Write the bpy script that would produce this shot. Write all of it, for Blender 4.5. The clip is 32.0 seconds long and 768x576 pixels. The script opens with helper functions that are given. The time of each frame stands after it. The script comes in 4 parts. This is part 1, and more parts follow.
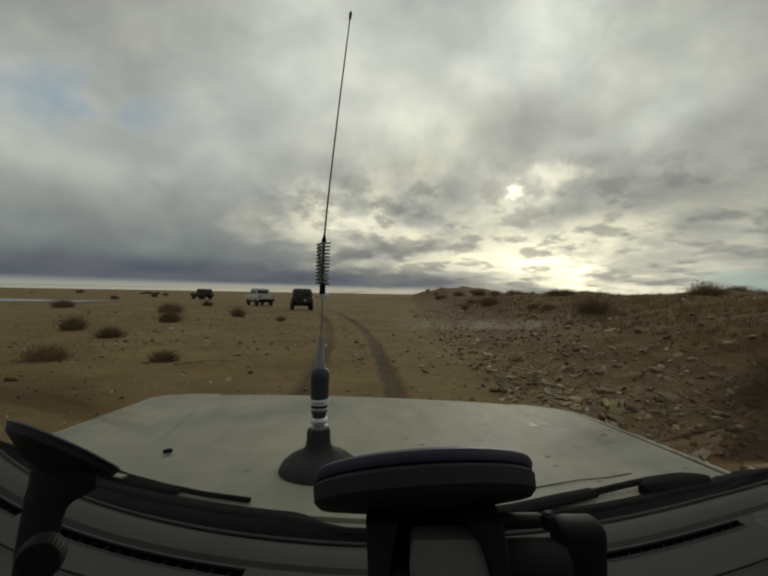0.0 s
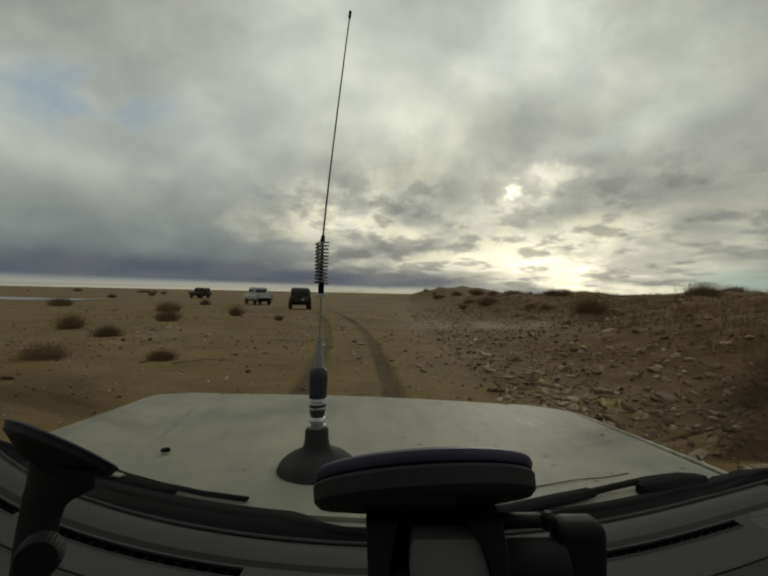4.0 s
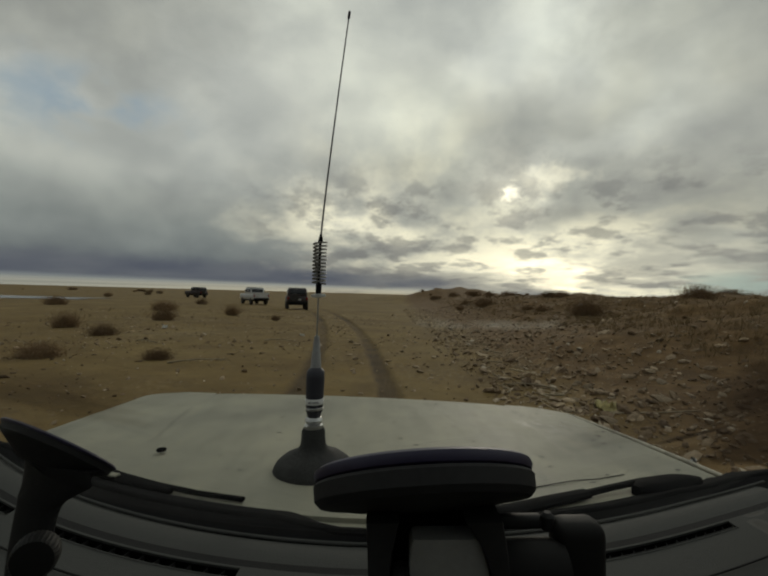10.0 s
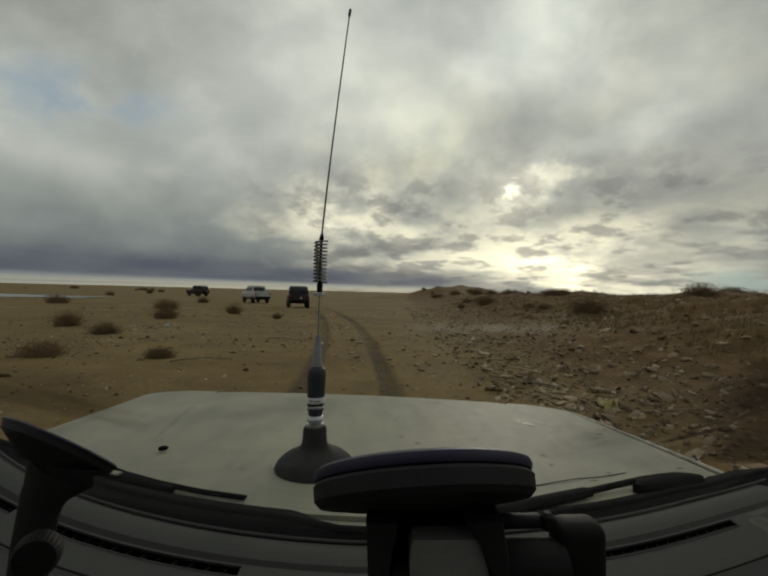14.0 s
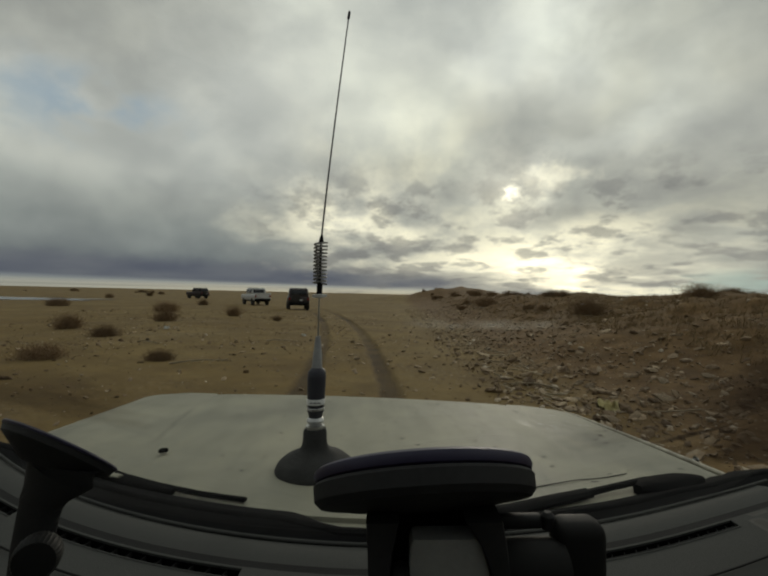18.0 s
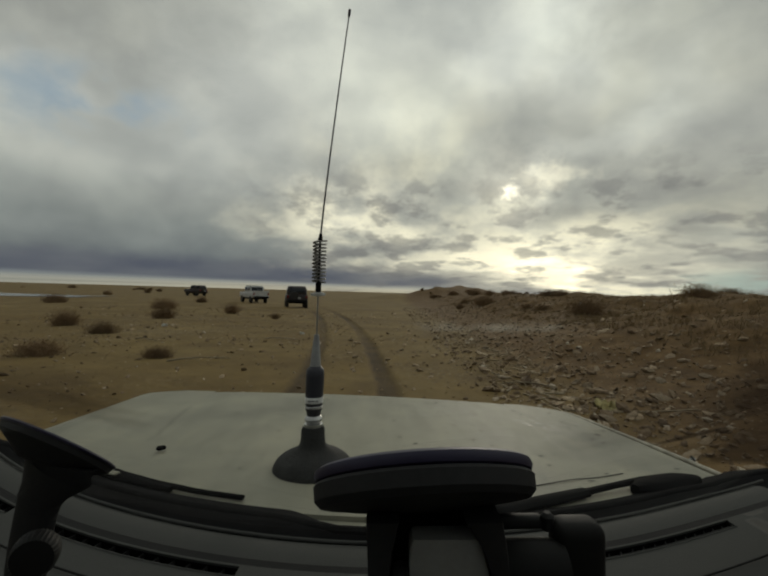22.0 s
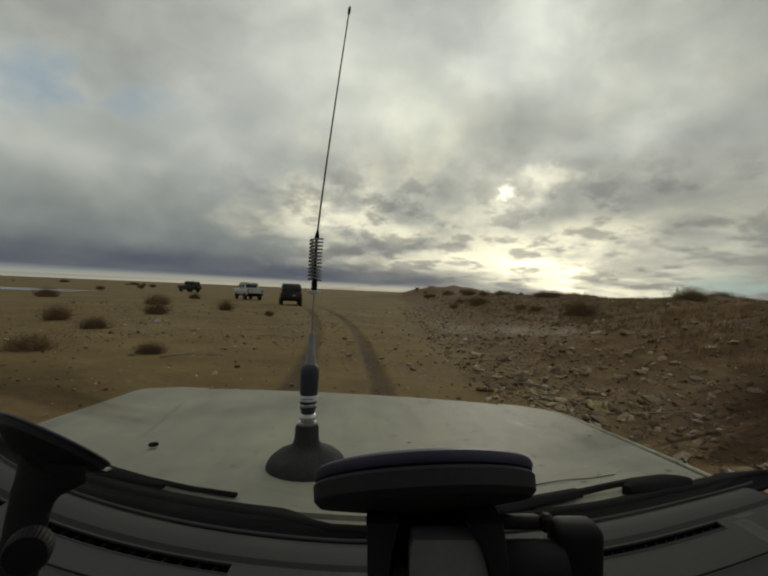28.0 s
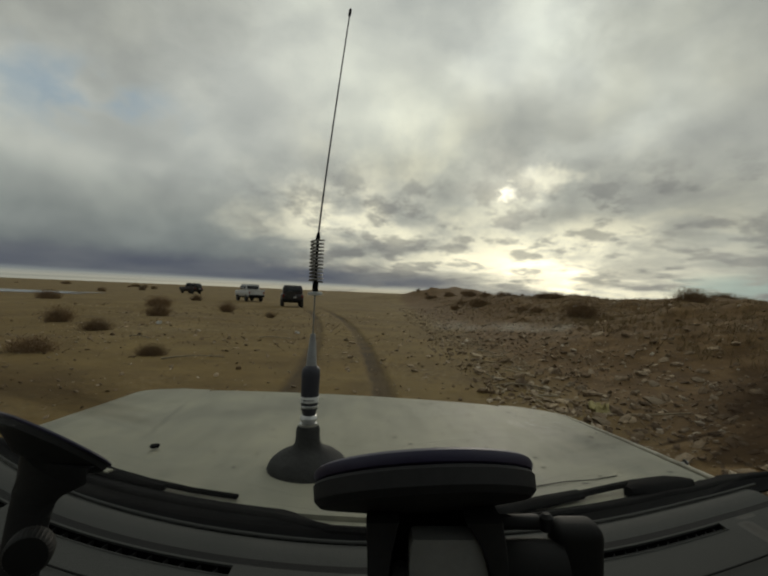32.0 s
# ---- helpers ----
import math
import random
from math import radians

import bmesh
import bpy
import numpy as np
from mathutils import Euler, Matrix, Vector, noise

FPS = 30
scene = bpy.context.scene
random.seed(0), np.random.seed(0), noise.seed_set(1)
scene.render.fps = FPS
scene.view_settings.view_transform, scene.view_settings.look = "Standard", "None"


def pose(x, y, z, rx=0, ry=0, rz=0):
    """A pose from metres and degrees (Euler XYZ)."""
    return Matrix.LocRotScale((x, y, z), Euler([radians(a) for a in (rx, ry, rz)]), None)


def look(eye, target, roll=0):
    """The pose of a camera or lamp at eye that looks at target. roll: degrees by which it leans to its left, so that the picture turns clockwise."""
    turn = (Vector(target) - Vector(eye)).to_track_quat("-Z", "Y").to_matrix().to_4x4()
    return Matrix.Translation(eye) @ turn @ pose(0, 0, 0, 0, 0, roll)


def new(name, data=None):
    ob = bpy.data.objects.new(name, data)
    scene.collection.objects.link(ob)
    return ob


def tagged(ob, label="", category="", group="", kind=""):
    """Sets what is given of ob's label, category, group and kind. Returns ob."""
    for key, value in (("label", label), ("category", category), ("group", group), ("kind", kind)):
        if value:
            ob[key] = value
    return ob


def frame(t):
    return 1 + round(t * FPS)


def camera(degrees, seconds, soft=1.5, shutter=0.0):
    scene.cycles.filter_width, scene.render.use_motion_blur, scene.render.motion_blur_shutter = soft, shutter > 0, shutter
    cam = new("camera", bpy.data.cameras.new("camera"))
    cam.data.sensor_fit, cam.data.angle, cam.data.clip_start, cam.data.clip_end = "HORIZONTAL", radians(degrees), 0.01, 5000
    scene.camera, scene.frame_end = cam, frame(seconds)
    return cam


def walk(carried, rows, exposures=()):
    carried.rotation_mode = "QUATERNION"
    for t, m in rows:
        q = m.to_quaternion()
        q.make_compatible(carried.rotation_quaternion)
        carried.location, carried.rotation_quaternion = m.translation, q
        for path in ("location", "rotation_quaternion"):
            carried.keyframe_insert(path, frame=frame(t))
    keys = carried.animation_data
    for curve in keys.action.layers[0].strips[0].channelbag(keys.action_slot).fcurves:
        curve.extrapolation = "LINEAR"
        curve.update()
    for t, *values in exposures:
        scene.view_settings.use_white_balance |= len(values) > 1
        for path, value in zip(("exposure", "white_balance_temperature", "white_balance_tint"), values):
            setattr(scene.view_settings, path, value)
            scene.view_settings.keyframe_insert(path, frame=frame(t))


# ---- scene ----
cam = camera(80.0, 32.0, soft=2.2)
EYE = 1.55                      # height of the camera over the sand
PITCH, LEAN = 0.60, -1.9        # how it sits in the leaning car
CAR = pose(0, 0, EYE, PITCH, LEAN, 0)   # car space: x right, y ahead, z up from the camera
PIVOT = Vector((0.016, 0.187, -0.075))  # the suction cup on which the camera trembles


def shaken(yaw, pitch, lean):
    turn = pose(0, 0, 0, pitch, lean, yaw)
    return CAR @ Matrix.Translation(PIVOT) @ turn @ Matrix.Translation(-PIVOT) @ pose(0, 0, 0, 90)


# seconds, yaw, pitch, lean
PATH = [
    (0, 0.82, 0.15, 0.94),
    (0.5, 1.11, 0.16, 1.15),
    (1, 0.78, -0.15, 0.95),
    (1.5, 0.77, -0.02, 1.02),
    (2, 0.81, -0.18, 1.09),
    (2.5, 0.69, 0.03, 0.96),
    (3, 0.90, -0.14, 1.12),
    (3.5, 0.77, 0.06, 0.95),
    (5.5, 0.10, 0.08, 0.16),
    (6, -0.08, -0.07, -0.02),
    (6.5, -0.03, -0.01, 0.05),
    (7, -0.14, 0.01, -0.06),
    (7.5, 0.00, -0.03, 0.09),
    (8, 0.04, -0.12, 0.04),
    (8.5, -0.02, 0.00, -0.00),
    (9, 0.00, -0.00, 0.00),
    (9.5, -0.08, -0.09, -0.03),
    (10, 0.21, 0.14, 0.40),
    (10.5, 0.56, -0.13, 0.72),
    (11, 0.71, 0.03, 0.91),
    (11.5, 0.50, 0.04, 0.70),
    (12, 0.66, -0.10, 0.76),
    (12.5, 0.46, -0.05, 0.60),
    (13, 0.57, -0.06, 0.72),
    (13.5, 0.63, -0.14, 0.80),
    (14, 0.38, -0.08, 0.48),
    (14.5, 0.36, -0.03, 0.53),
    (16.5, 0.35, 0.01, 0.55),
    (17, 0.57, -0.05, 0.71),
    (17.5, 0.30, 0.06, 0.51),
    (18, 0.37, 0.14, 0.64),
    (18.5, 0.48, -0.09, 0.66),
    (19, 0.11, -0.04, 0.29),
    (19.5, 0.55, 0.01, 0.81),
    (20, 0.99, 0.11, 1.29),
    (20.5, -0.30, -0.04, -0.18),
    (21, 0.47, 0.07, 0.60),
    (21.5, 0.07, -0.03, 0.16),
    (22, 0.17, -0.05, 0.30),
    (22.5, 0.06, -0.03, 0.19),
    (23, 0.02, -0.01, 0.15),
    (23.5, -0.04, -0.05, 0.07),
    (24, 0.03, -0.28, 0.06),
    (24.5, -0.18, 0.05, -0.13),
    (25, -0.07, -0.05, 0.06),
    (25.5, 0.31, 0.01, 0.44),
    (27.5, -0.47, -0.01, -0.49),
    (28, -0.49, -0.20, -0.51),
    (28.5, -0.52, -0.11, -0.51),
    (29, -0.44, -0.07, -0.57),
    (29.5, -0.46, -0.15, -0.59),
    (30, -0.40, 0.03, -0.45),
    (30.5, -0.34, -0.20, -0.46),
    (31, -0.55, -0.17, -0.62),
    (31.5, -0.20, 0.09, -0.25),
    (32, -0.34, -0.01, -0.45),
]
walk(cam, [(t, shaken(a, b, c)) for t, a, b, c in PATH], exposures=[(0, -0.02), (1, 0.02), (2, -0.03), (7, -0.03), (9, 0.01), (10, -0.07), (13, -0.03), (17, 0.0), (19, 0.07), (21, 0.0), (25, -0.07), (28, 0.0), (29, -0.06), (30, 0.06), (31, 0.0), (32, 0.0)])

# ---- light ----
SUN_AZ, SUN_EL = 15.0, 12.6     # degrees right of the way ahead, degrees up


def direction(az, el):
    a, e = radians(az), radians(el)
    return Vector((math.sin(a) * math.cos(e), math.cos(a) * math.cos(e), math.sin(e)))


class Nodes:
    def __init__(self, tree):
        self.t = tree
        self.t.nodes.clear()

    def add(self, kind, inputs=(), **props):
        n = self.t.nodes.new(kind)
        if "operation" in props:
            n.operation = props["operation"]
        if "data_type" in props:
            n.data_type, n.blend_type = props["data_type"], props["blend_type"]
        if "interpolation_type" in props:
            n.interpolation_type = props["interpolation_type"]
        if "attribute_name" in props:
            n.attribute_name = props["attribute_name"]
        for k, v in dict(inputs).items():
            s = n.inputs[k]
            if isinstance(v, bpy.types.NodeSocket):
                self.t.links.new(v, s)
            else:
                s.default_value = v
        return n

    def math(self, op, a, b=0.0, c=0.0, clamp=False):
        n = self.add("ShaderNodeMath", {0: a, 1: b, 2: c}, operation=op)
        n.use_clamp = clamp
        return n.outputs[0]

    def vec(self, op, a, b=(0, 0, 0)):
        n = self.add("ShaderNodeVectorMath", {0: a, 1: b}, operation=op)
        return n.outputs["Value"] if op == "DOT_PRODUCT" else n.outputs[0]

    def ramp(self, fac, stops):
        n = self.add("ShaderNodeValToRGB", {0: fac})
        el = n.color_ramp.elements
        while len(el) < len(stops):
            el.new(0.5)
        for e, (p, c) in zip(el, stops):
            e.position = p
            e.color = (*c, 1) if len(c) == 3 else c
        return n.outputs[0]

    def noise(self, vector, scale, detail=4.0, rough=0.55, distort=0.0):
        n = self.add("ShaderNodeTexNoise", {"Vector": vector, "Scale": scale, "Detail": detail, "Roughness": rough, "Distortion": distort})
        return n.outputs[0]

    def mix(self, fac, a, b, blend="MIX"):
        n = self.add("ShaderNodeMix", data_type="RGBA", blend_type=blend)
        for i, v in ((0, fac), (6, a), (7, b)):
            if isinstance(v, bpy.types.NodeSocket):
                self.t.links.new(v, n.inputs[i])
            else:
                n.inputs[i].default_value = v if i == 0 else (*v, 1)
        return n.outputs[2]

    def step(self, v, lo, hi):
        n = self.add("ShaderNodeMapRange", {0: v, 1: lo, 2: hi, 3: 0.0, 4: 1.0}, interpolation_type="SMOOTHSTEP")
        return n.outputs[0]


def make_world():
    w = bpy.data.worlds.new("overcast_sky")
    scene.world = w
    w.use_nodes = True
    k = Nodes(w.node_tree)
    d = k.add("ShaderNodeTexCoord").outputs["Generated"]
    sep = k.add("ShaderNodeSeparateXYZ", {0: d})
    X, Y, Z = sep.outputs
    up = k.math("MAXIMUM", Z, 0.0)
    blue = k.add("ShaderNodeTexSky")
    blue.sky_type, blue.sun_disc, blue.dust_density = "NISHITA", False, 2.0
    blue.sun_elevation, blue.sun_rotation = radians(SUN_EL), radians(SUN_AZ)
    clear = blue.outputs[0]
    clear = k.mix(1.0, clear, (0.11, 0.11, 0.11), "MULTIPLY")
    # cloud deck seen in perspective
    soft = k.add("ShaderNodeCombineXYZ", {0: X, 1: Y, 2: k.math("MULTIPLY", Z, 1.35)}).outputs[0]
    big = k.noise(soft, 3.4, 3.0, 0.46, 0.35)
    mid = k.noise(soft, 9.0, 5.0, 0.52, 0.15)
    waft = k.add("ShaderNodeTexNoise", {"Vector": soft, "Scale": 6.0, "Detail": 4.0, "Roughness": 0.55}).outputs[1]
    waft = k.add("ShaderNodeVectorMath", {0: k.vec("SUBTRACT", waft, (0.5, 0.5, 0.5)), 1: (0.30, 0.30, 0.16)}, operation="MULTIPLY").outputs[0]
    # small cumulus in rows, foreshortened towards the horizon
    layers = k.add("ShaderNodeCombineXYZ", {0: k.math("MULTIPLY", X, 1.5), 1: k.math("MULTIPLY", k.math("LOGARITHM", k.math("ADD", up, 0.055), 2.718), 0.60), 2: k.math("MULTIPLY", Y, 0.4)}).outputs[0]
    small = k.noise(layers, 4.6, 4.0, 0.50, 0.0)
    fine = k.noise(layers, 8.6, 6.0, 0.57, 0.0)
    # height bands, wavy
    zz = k.math("ADD", Z, k.math("MULTIPLY", k.math("SUBTRACT", mid, 0.5), 0.035))
    grey = k.ramp(k.math("MULTIPLY", zz, 1.6, 0.0, True), [
        (0.00, (0.110, 0.124, 0.140)), (0.055, (0.096, 0.110, 0.124)), (0.105, (0.158, 0.178, 0.178)), (0.20, (0.240, 0.264, 0.250)),
        (0.36, (0.400, 0.420, 0.385)), (0.60, (0.498, 0.518, 0.472)), (0.95, (0.540, 0.562, 0.508))])
    sun = direction(SUN_AZ, SUN_EL)
    low = direction(20.0, 2.7)
    c1 = k.vec("DOT_PRODUCT", d, tuple(sun))
    cloud = k.mix(1.0, grey, k.ramp(big, [(0.30, (0.84, 0.85, 0.865)), (0.5, (1.0, 1.0, 1.0)), (0.68, (1.17, 1.17, 1.15))]), "MULTIPLY")
    cloud = k.mix(1.0, cloud, k.ramp(mid, [(0.34, (0.91, 0.915, 0.925)), (0.5, (1.0, 1.0, 1.0)), (0.66, (1.10, 1.095, 1.08))]), "MULTIPLY")
    # the large billows and hollows of the deck: bearing, height, breadth, depth, strength
    # those at -39 and 41 paint a lens's darker upper corners into the cloud
    for az, el, bx, bz, gain in ((16, 20, 0.20, 0.075, 0.80), (34, 10.5, 0.22, 0.085, 0.66), (4, 15, 0.10, 0.040, 0.80), (9, 12.5, 0.09, 0.030, 0.80),
                                 (21, 8.2, 0.16, 0.024, 0.72), (-28, 9, 0.38, 0.07, 0.90), (-14, 16, 0.26, 0.09, 1.14), (27, 27, 0.18, 0.07, 0.90), (-39, 29, 0.36, 0.20, 0.60), (41, 28, 0.30, 0.22, 0.66),
                                 (17, 27.5, 0.14, 0.15, 1.30), (27, 17.5, 0.16, 0.045, 1.42), (19, 15.2, 0.07, 0.03, 1.30), (33, 23, 0.10, 0.10, 1.12), (-5, 9, 0.11, 0.032, 1.28), (-36, 19, 0.10, 0.035, 1.16),
                                 (-9, 25, 0.30, 0.10, 1.08), (3, 20, 0.20, 0.06, 1.10)):
        v = k.vec("SUBTRACT", k.vec("ADD", d, waft), tuple(direction(az, el)))
        v = k.add("ShaderNodeVectorMath", {0: v, 1: (1 / bx, 1 / bx, 1 / bz)}, operation="MULTIPLY").outputs[0]
        r = k.add("ShaderNodeVectorMath", {0: v}, operation="LENGTH").outputs["Value"]
        g = k.math("MULTIPLY_ADD", k.step(r, 1.25, 0.1), gain - 1, 1.0)
        cloud = k.mix(1.0, cloud, k.add("ShaderNodeCombineColor", {0: g, 1: g, 2: g}).outputs[0], "MULTIPLY")
    # towards the sun the deck is thin and broken
    wide = k.math("MULTIPLY", k.step(c1, 0.80, 0.97), k.step(Z, 0.50, 0.18))
    puff = k.ramp(small, [(0.34, (0.74, 0.745, 0.76)), (0.48, (0.98, 0.98, 0.96)), (0.58, (1.25, 1.22, 1.12)), (0.72, (1.6, 1.53, 1.34))])
    thin = k.mix(0.70, cloud, (0.468, 0.470, 0.408))
    cloud = k.mix(k.math("MULTIPLY", wide, 0.85), cloud, k.mix(1.0, thin, puff, "MULTIPLY"))
    clump = k.math("MULTIPLY", k.step(fine, 0.485, 0.625), k.math("MULTIPLY", k.step(c1, 0.80, 0.94), k.step(Z, 0.31, 0.17)))
    # pale upper sky over the sun
    over = k.step(k.vec("DOT_PRODUCT", d, tuple(direction(12, 32))), 0.86, 1.0)
    cloud = k.mix(1.0, cloud, k.ramp(k.math("MULTIPLY", over, k.step(big, 0.3, 0.65)), [(0.0, (1, 1, 1)), (1.0, (1.16, 1.16, 1.12))]), "MULTIPLY")
    # the half of the sky behind, away from the low sun, is duller
    cloud = k.mix(1.0, cloud, k.ramp(k.step(c1, -0.7, 0.75), [(0.0, (0.42, 0.44, 0.47)), (1.0, (1.0, 1.0, 1.0))]), "MULTIPLY")
    # the bank of blue-grey cloud low over the sea
    fall = k.math("ADD", k.math("MULTIPLY", k.math("MAXIMUM", X, 0.0), 0.10), k.math("MULTIPLY", k.math("MINIMUM", X, 0.0), 0.03))
    bank = k.math("MULTIPLY", k.step(k.math("ADD", zz, fall), 0.062, 0.030), 0.88)
    cloud = k.mix(bank, cloud, k.ramp(small, [(0.35, (0.086, 0.097, 0.124)), (0.65, (0.124, 0.135, 0.152))]))
    # the lit gap over the sea, left under the bank of cloud
    over_sea = k.math("ADD", Z, k.math("MULTIPLY", X, 0.012))
    strip = k.math("MULTIPLY", k.step(over_sea, 0.0185, 0.0085), k.step(X, 0.22, 0.02))
    pale = k.ramp(k.math("MULTIPLY", over_sea, 40.0), [(0.0, (0.47, 0.44, 0.34)), (0.25, (0.42, 0.41, 0.34)), (0.45, (0.33, 0.345, 0.32)), (0.8, (0.20, 0.22, 0.22))])
    bands = k.noise(k.add("ShaderNodeCombineXYZ", {0: k.math("MULTIPLY", X, 2.0), 1: k.math("MULTIPLY", Z, 260.0), 2: 0.0}).outputs[0], 1.0, 3.0)
    pale = k.mix(1.0, pale, k.ramp(bands, [(0.35, (0.84, 0.85, 0.86)), (0.65, (1.12, 1.11, 1.08))]), "MULTIPLY")
    pale = k.mix(1.0, pale, k.ramp(k.step(X, -0.75, 0.0), [(0.0, (0.64, 0.69, 0.75)), (1.0, (1.06, 1.04, 0.98))]), "MULTIPLY")
    cloud = k.mix(k.math("MULTIPLY", strip, 0.92), cloud, pale)
    # glow where the sun stands behind the deck and in the break below it
    def reach(at, sx, sz):
        v = k.add("ShaderNodeVectorMath", {0: k.vec("SUBTRACT", d, tuple(at)), 1: (sx, sx, sz)}, operation="MULTIPLY").outputs[0]
        return k.add("ShaderNodeVectorMath", {0: v}, operation="LENGTH").outputs["Value"]
    rough_edge = k.math("MULTIPLY", k.math("SUBTRACT", k.noise(soft, 20.0, 4.0, 0.55), 0.5), 0.11)
    torn = k.math("MULTIPLY", k.math("SUBTRACT", k.noise(soft, 52.0, 4.0, 0.6, 0.4), 0.5), 0.055)
    r0 = k.math("ADD", reach(sun, 1.0, 1.15), torn)
    r1 = k.math("ADD", reach(sun, 1.0, 1.0), rough_edge)
    g1 = k.math("ADD", k.math("MULTIPLY", k.step(r0, 0.026, -0.004), 0.85), k.math("MULTIPLY", k.step(r1, 0.13, 0.0), 0.22))
    gap = k.step(small, 0.38, 0.60)
    r2 = k.math("ADD", reach(low, 1.0, 3.0), rough_edge)
    g2 = k.math("MULTIPLY", k.step(r2, 0.48, 0.0), k.math("ADD", k.math("MULTIPLY", gap, 0.55), 0.36))
    g3 = k.math("MULTIPLY", k.step(r2, 0.15, 0.01), 0.60)
    r4 = k.math("ADD", reach(direction(SUN_AZ + 4.6, SUN_EL + 1.6), 0.55, 1.3), rough_edge)
    g4 = k.math("MULTIPLY", k.step(r4, 0.045, 0.0), 0.30)
    r5 = k.math("ADD", reach(direction(-6.0, 8.5), 0.6, 1.5), rough_edge)
    g5 = k.math("MULTIPLY", k.math("MULTIPLY", k.step(r5, 0.18, 0.0), 0.44), k.step(small, 0.36, 0.58))
    glow = k.math("ADD", k.math("ADD", g5, g4), k.math("MULTIPLY", k.math("ADD", g2, g3), k.math("ADD", 0.25, k.math("MULTIPLY", k.step(k.math("ADD", zz, fall), 0.034, 0.064), 0.75))))
    out = k.mix(1.0, cloud, k.mix(1.0, (0.97, 0.88, 0.59), k.add("ShaderNodeCombineColor", {0: glow, 1: glow, 2: glow}).outputs[0], "MULTIPLY"), "ADD")
    out = k.mix(k.math("MULTIPLY", clump, 0.84), out, k.mix(0.45, k.ramp(mid, [(0.35, (0.200, 0.202, 0.196)), (0.65, (0.275, 0.272, 0.248))]), k.mix(1.0, out, (0.62, 0.63, 0.65), "MULTIPLY")))
    through_deck = k.mix(1.0, (0.97, 0.91, 0.70), k.add("ShaderNodeCombineColor", {0: g1, 1: g1, 2: g1}).outputs[0], "MULTIPLY")
    out = k.mix(1.0, out, through_deck, "ADD")
    # rents of blue to the left, high up, and a green-blue one low to the right
    rent = k.math("MULTIPLY", k.step(k.math("ADD", reach(direction(-34, 18.5), 1.0, 2.6), k.math("MULTIPLY", rough_edge, 1.5)), 0.22, 0.02), k.step(mid, 0.38, 0.58))
    rent2 = k.math("MULTIPLY", k.step(reach(direction(38, 1.9), 1.0, 5.0), 0.16, 0.03), k.step(small, 0.42, 0.52))
    out = k.mix(k.math("MULTIPLY", rent, 0.80), out, k.mix(0.80, clear, (0.25, 0.335, 0.395)))
    out = k.mix(k.math("MULTIPLY", rent2, 0.7), out, (0.33, 0.43, 0.38))
    bg = k.add("ShaderNodeBackground", {0: out, 1: 1.0})
    k.add("ShaderNodeOutputWorld", {0: bg.outputs[0]})


make_world()
sun_data = bpy.data.lights.new("veiled_sun", "SUN")
sun_data.energy, sun_data.angle, sun_data.color = 0.32, radians(12), (1.0, 0.91, 0.76)
sun_ob = new("veiled_sun", sun_data)
sun_ob.matrix_world = look(direction(SUN_AZ, SUN_EL) * 50, (0, 0, 0))

# ---- materials ----
MATS = {}


def material(name, base, rough=0.6, metal=0.0, vary=0.25, scale=8.0, fine=90.0, bump=0.15, spec=0.5, coat=0.0, tint=None, per_object=0.0):
    if name in MATS:
        return MATS[name]
    m = bpy.data.materials.new(name)
    m.use_nodes = True
    k = Nodes(m.node_tree)
    co = k.add("ShaderNodeTexCoord").outputs["Object"]
    n1, n2 = k.noise(co, scale, 5.0), k.noise(co, fine, 3.0)
    lo = tuple(c * (1 - vary) for c in base)
    hi = tint or tuple(min(1, c * (1 + vary)) for c in base)
    col = k.ramp(k.math("ADD", k.math("MULTIPLY", n1, 0.65), k.math("MULTIPLY", n2, 0.35)), [(0.34, lo), (0.66, hi)])
    if per_object:
        r = k.add("ShaderNodeObjectInfo").outputs["Random"]
        v = k.math("ADD", k.math("MULTIPLY", r, per_object), 1 - per_object / 2)
        col = k.mix(1.0, col, k.add("ShaderNodeCombineColor", {0: v, 1: v, 2: v}).outputs[0], "MULTIPLY")
    r = k.math("ADD", k.math("MULTIPLY", k.math("SUBTRACT", n1, 0.5), 0.3), rough, 0, True)
    b = k.add("ShaderNodeBump", {"Strength": bump, "Distance": 0.01, "Height": k.math("ADD", n2, k.math("MULTIPLY", n1, 1.5))})
    p = k.add("ShaderNodeBsdfPrincipled", {"Base Color": col, "Roughness": r, "Metallic": metal, "Normal": b.outputs[0], "Specular IOR Level": spec, "Coat Weight": coat})
    k.add("ShaderNodeOutputMaterial", {0: p.outputs[0]})
    MATS[name] = m
    return m


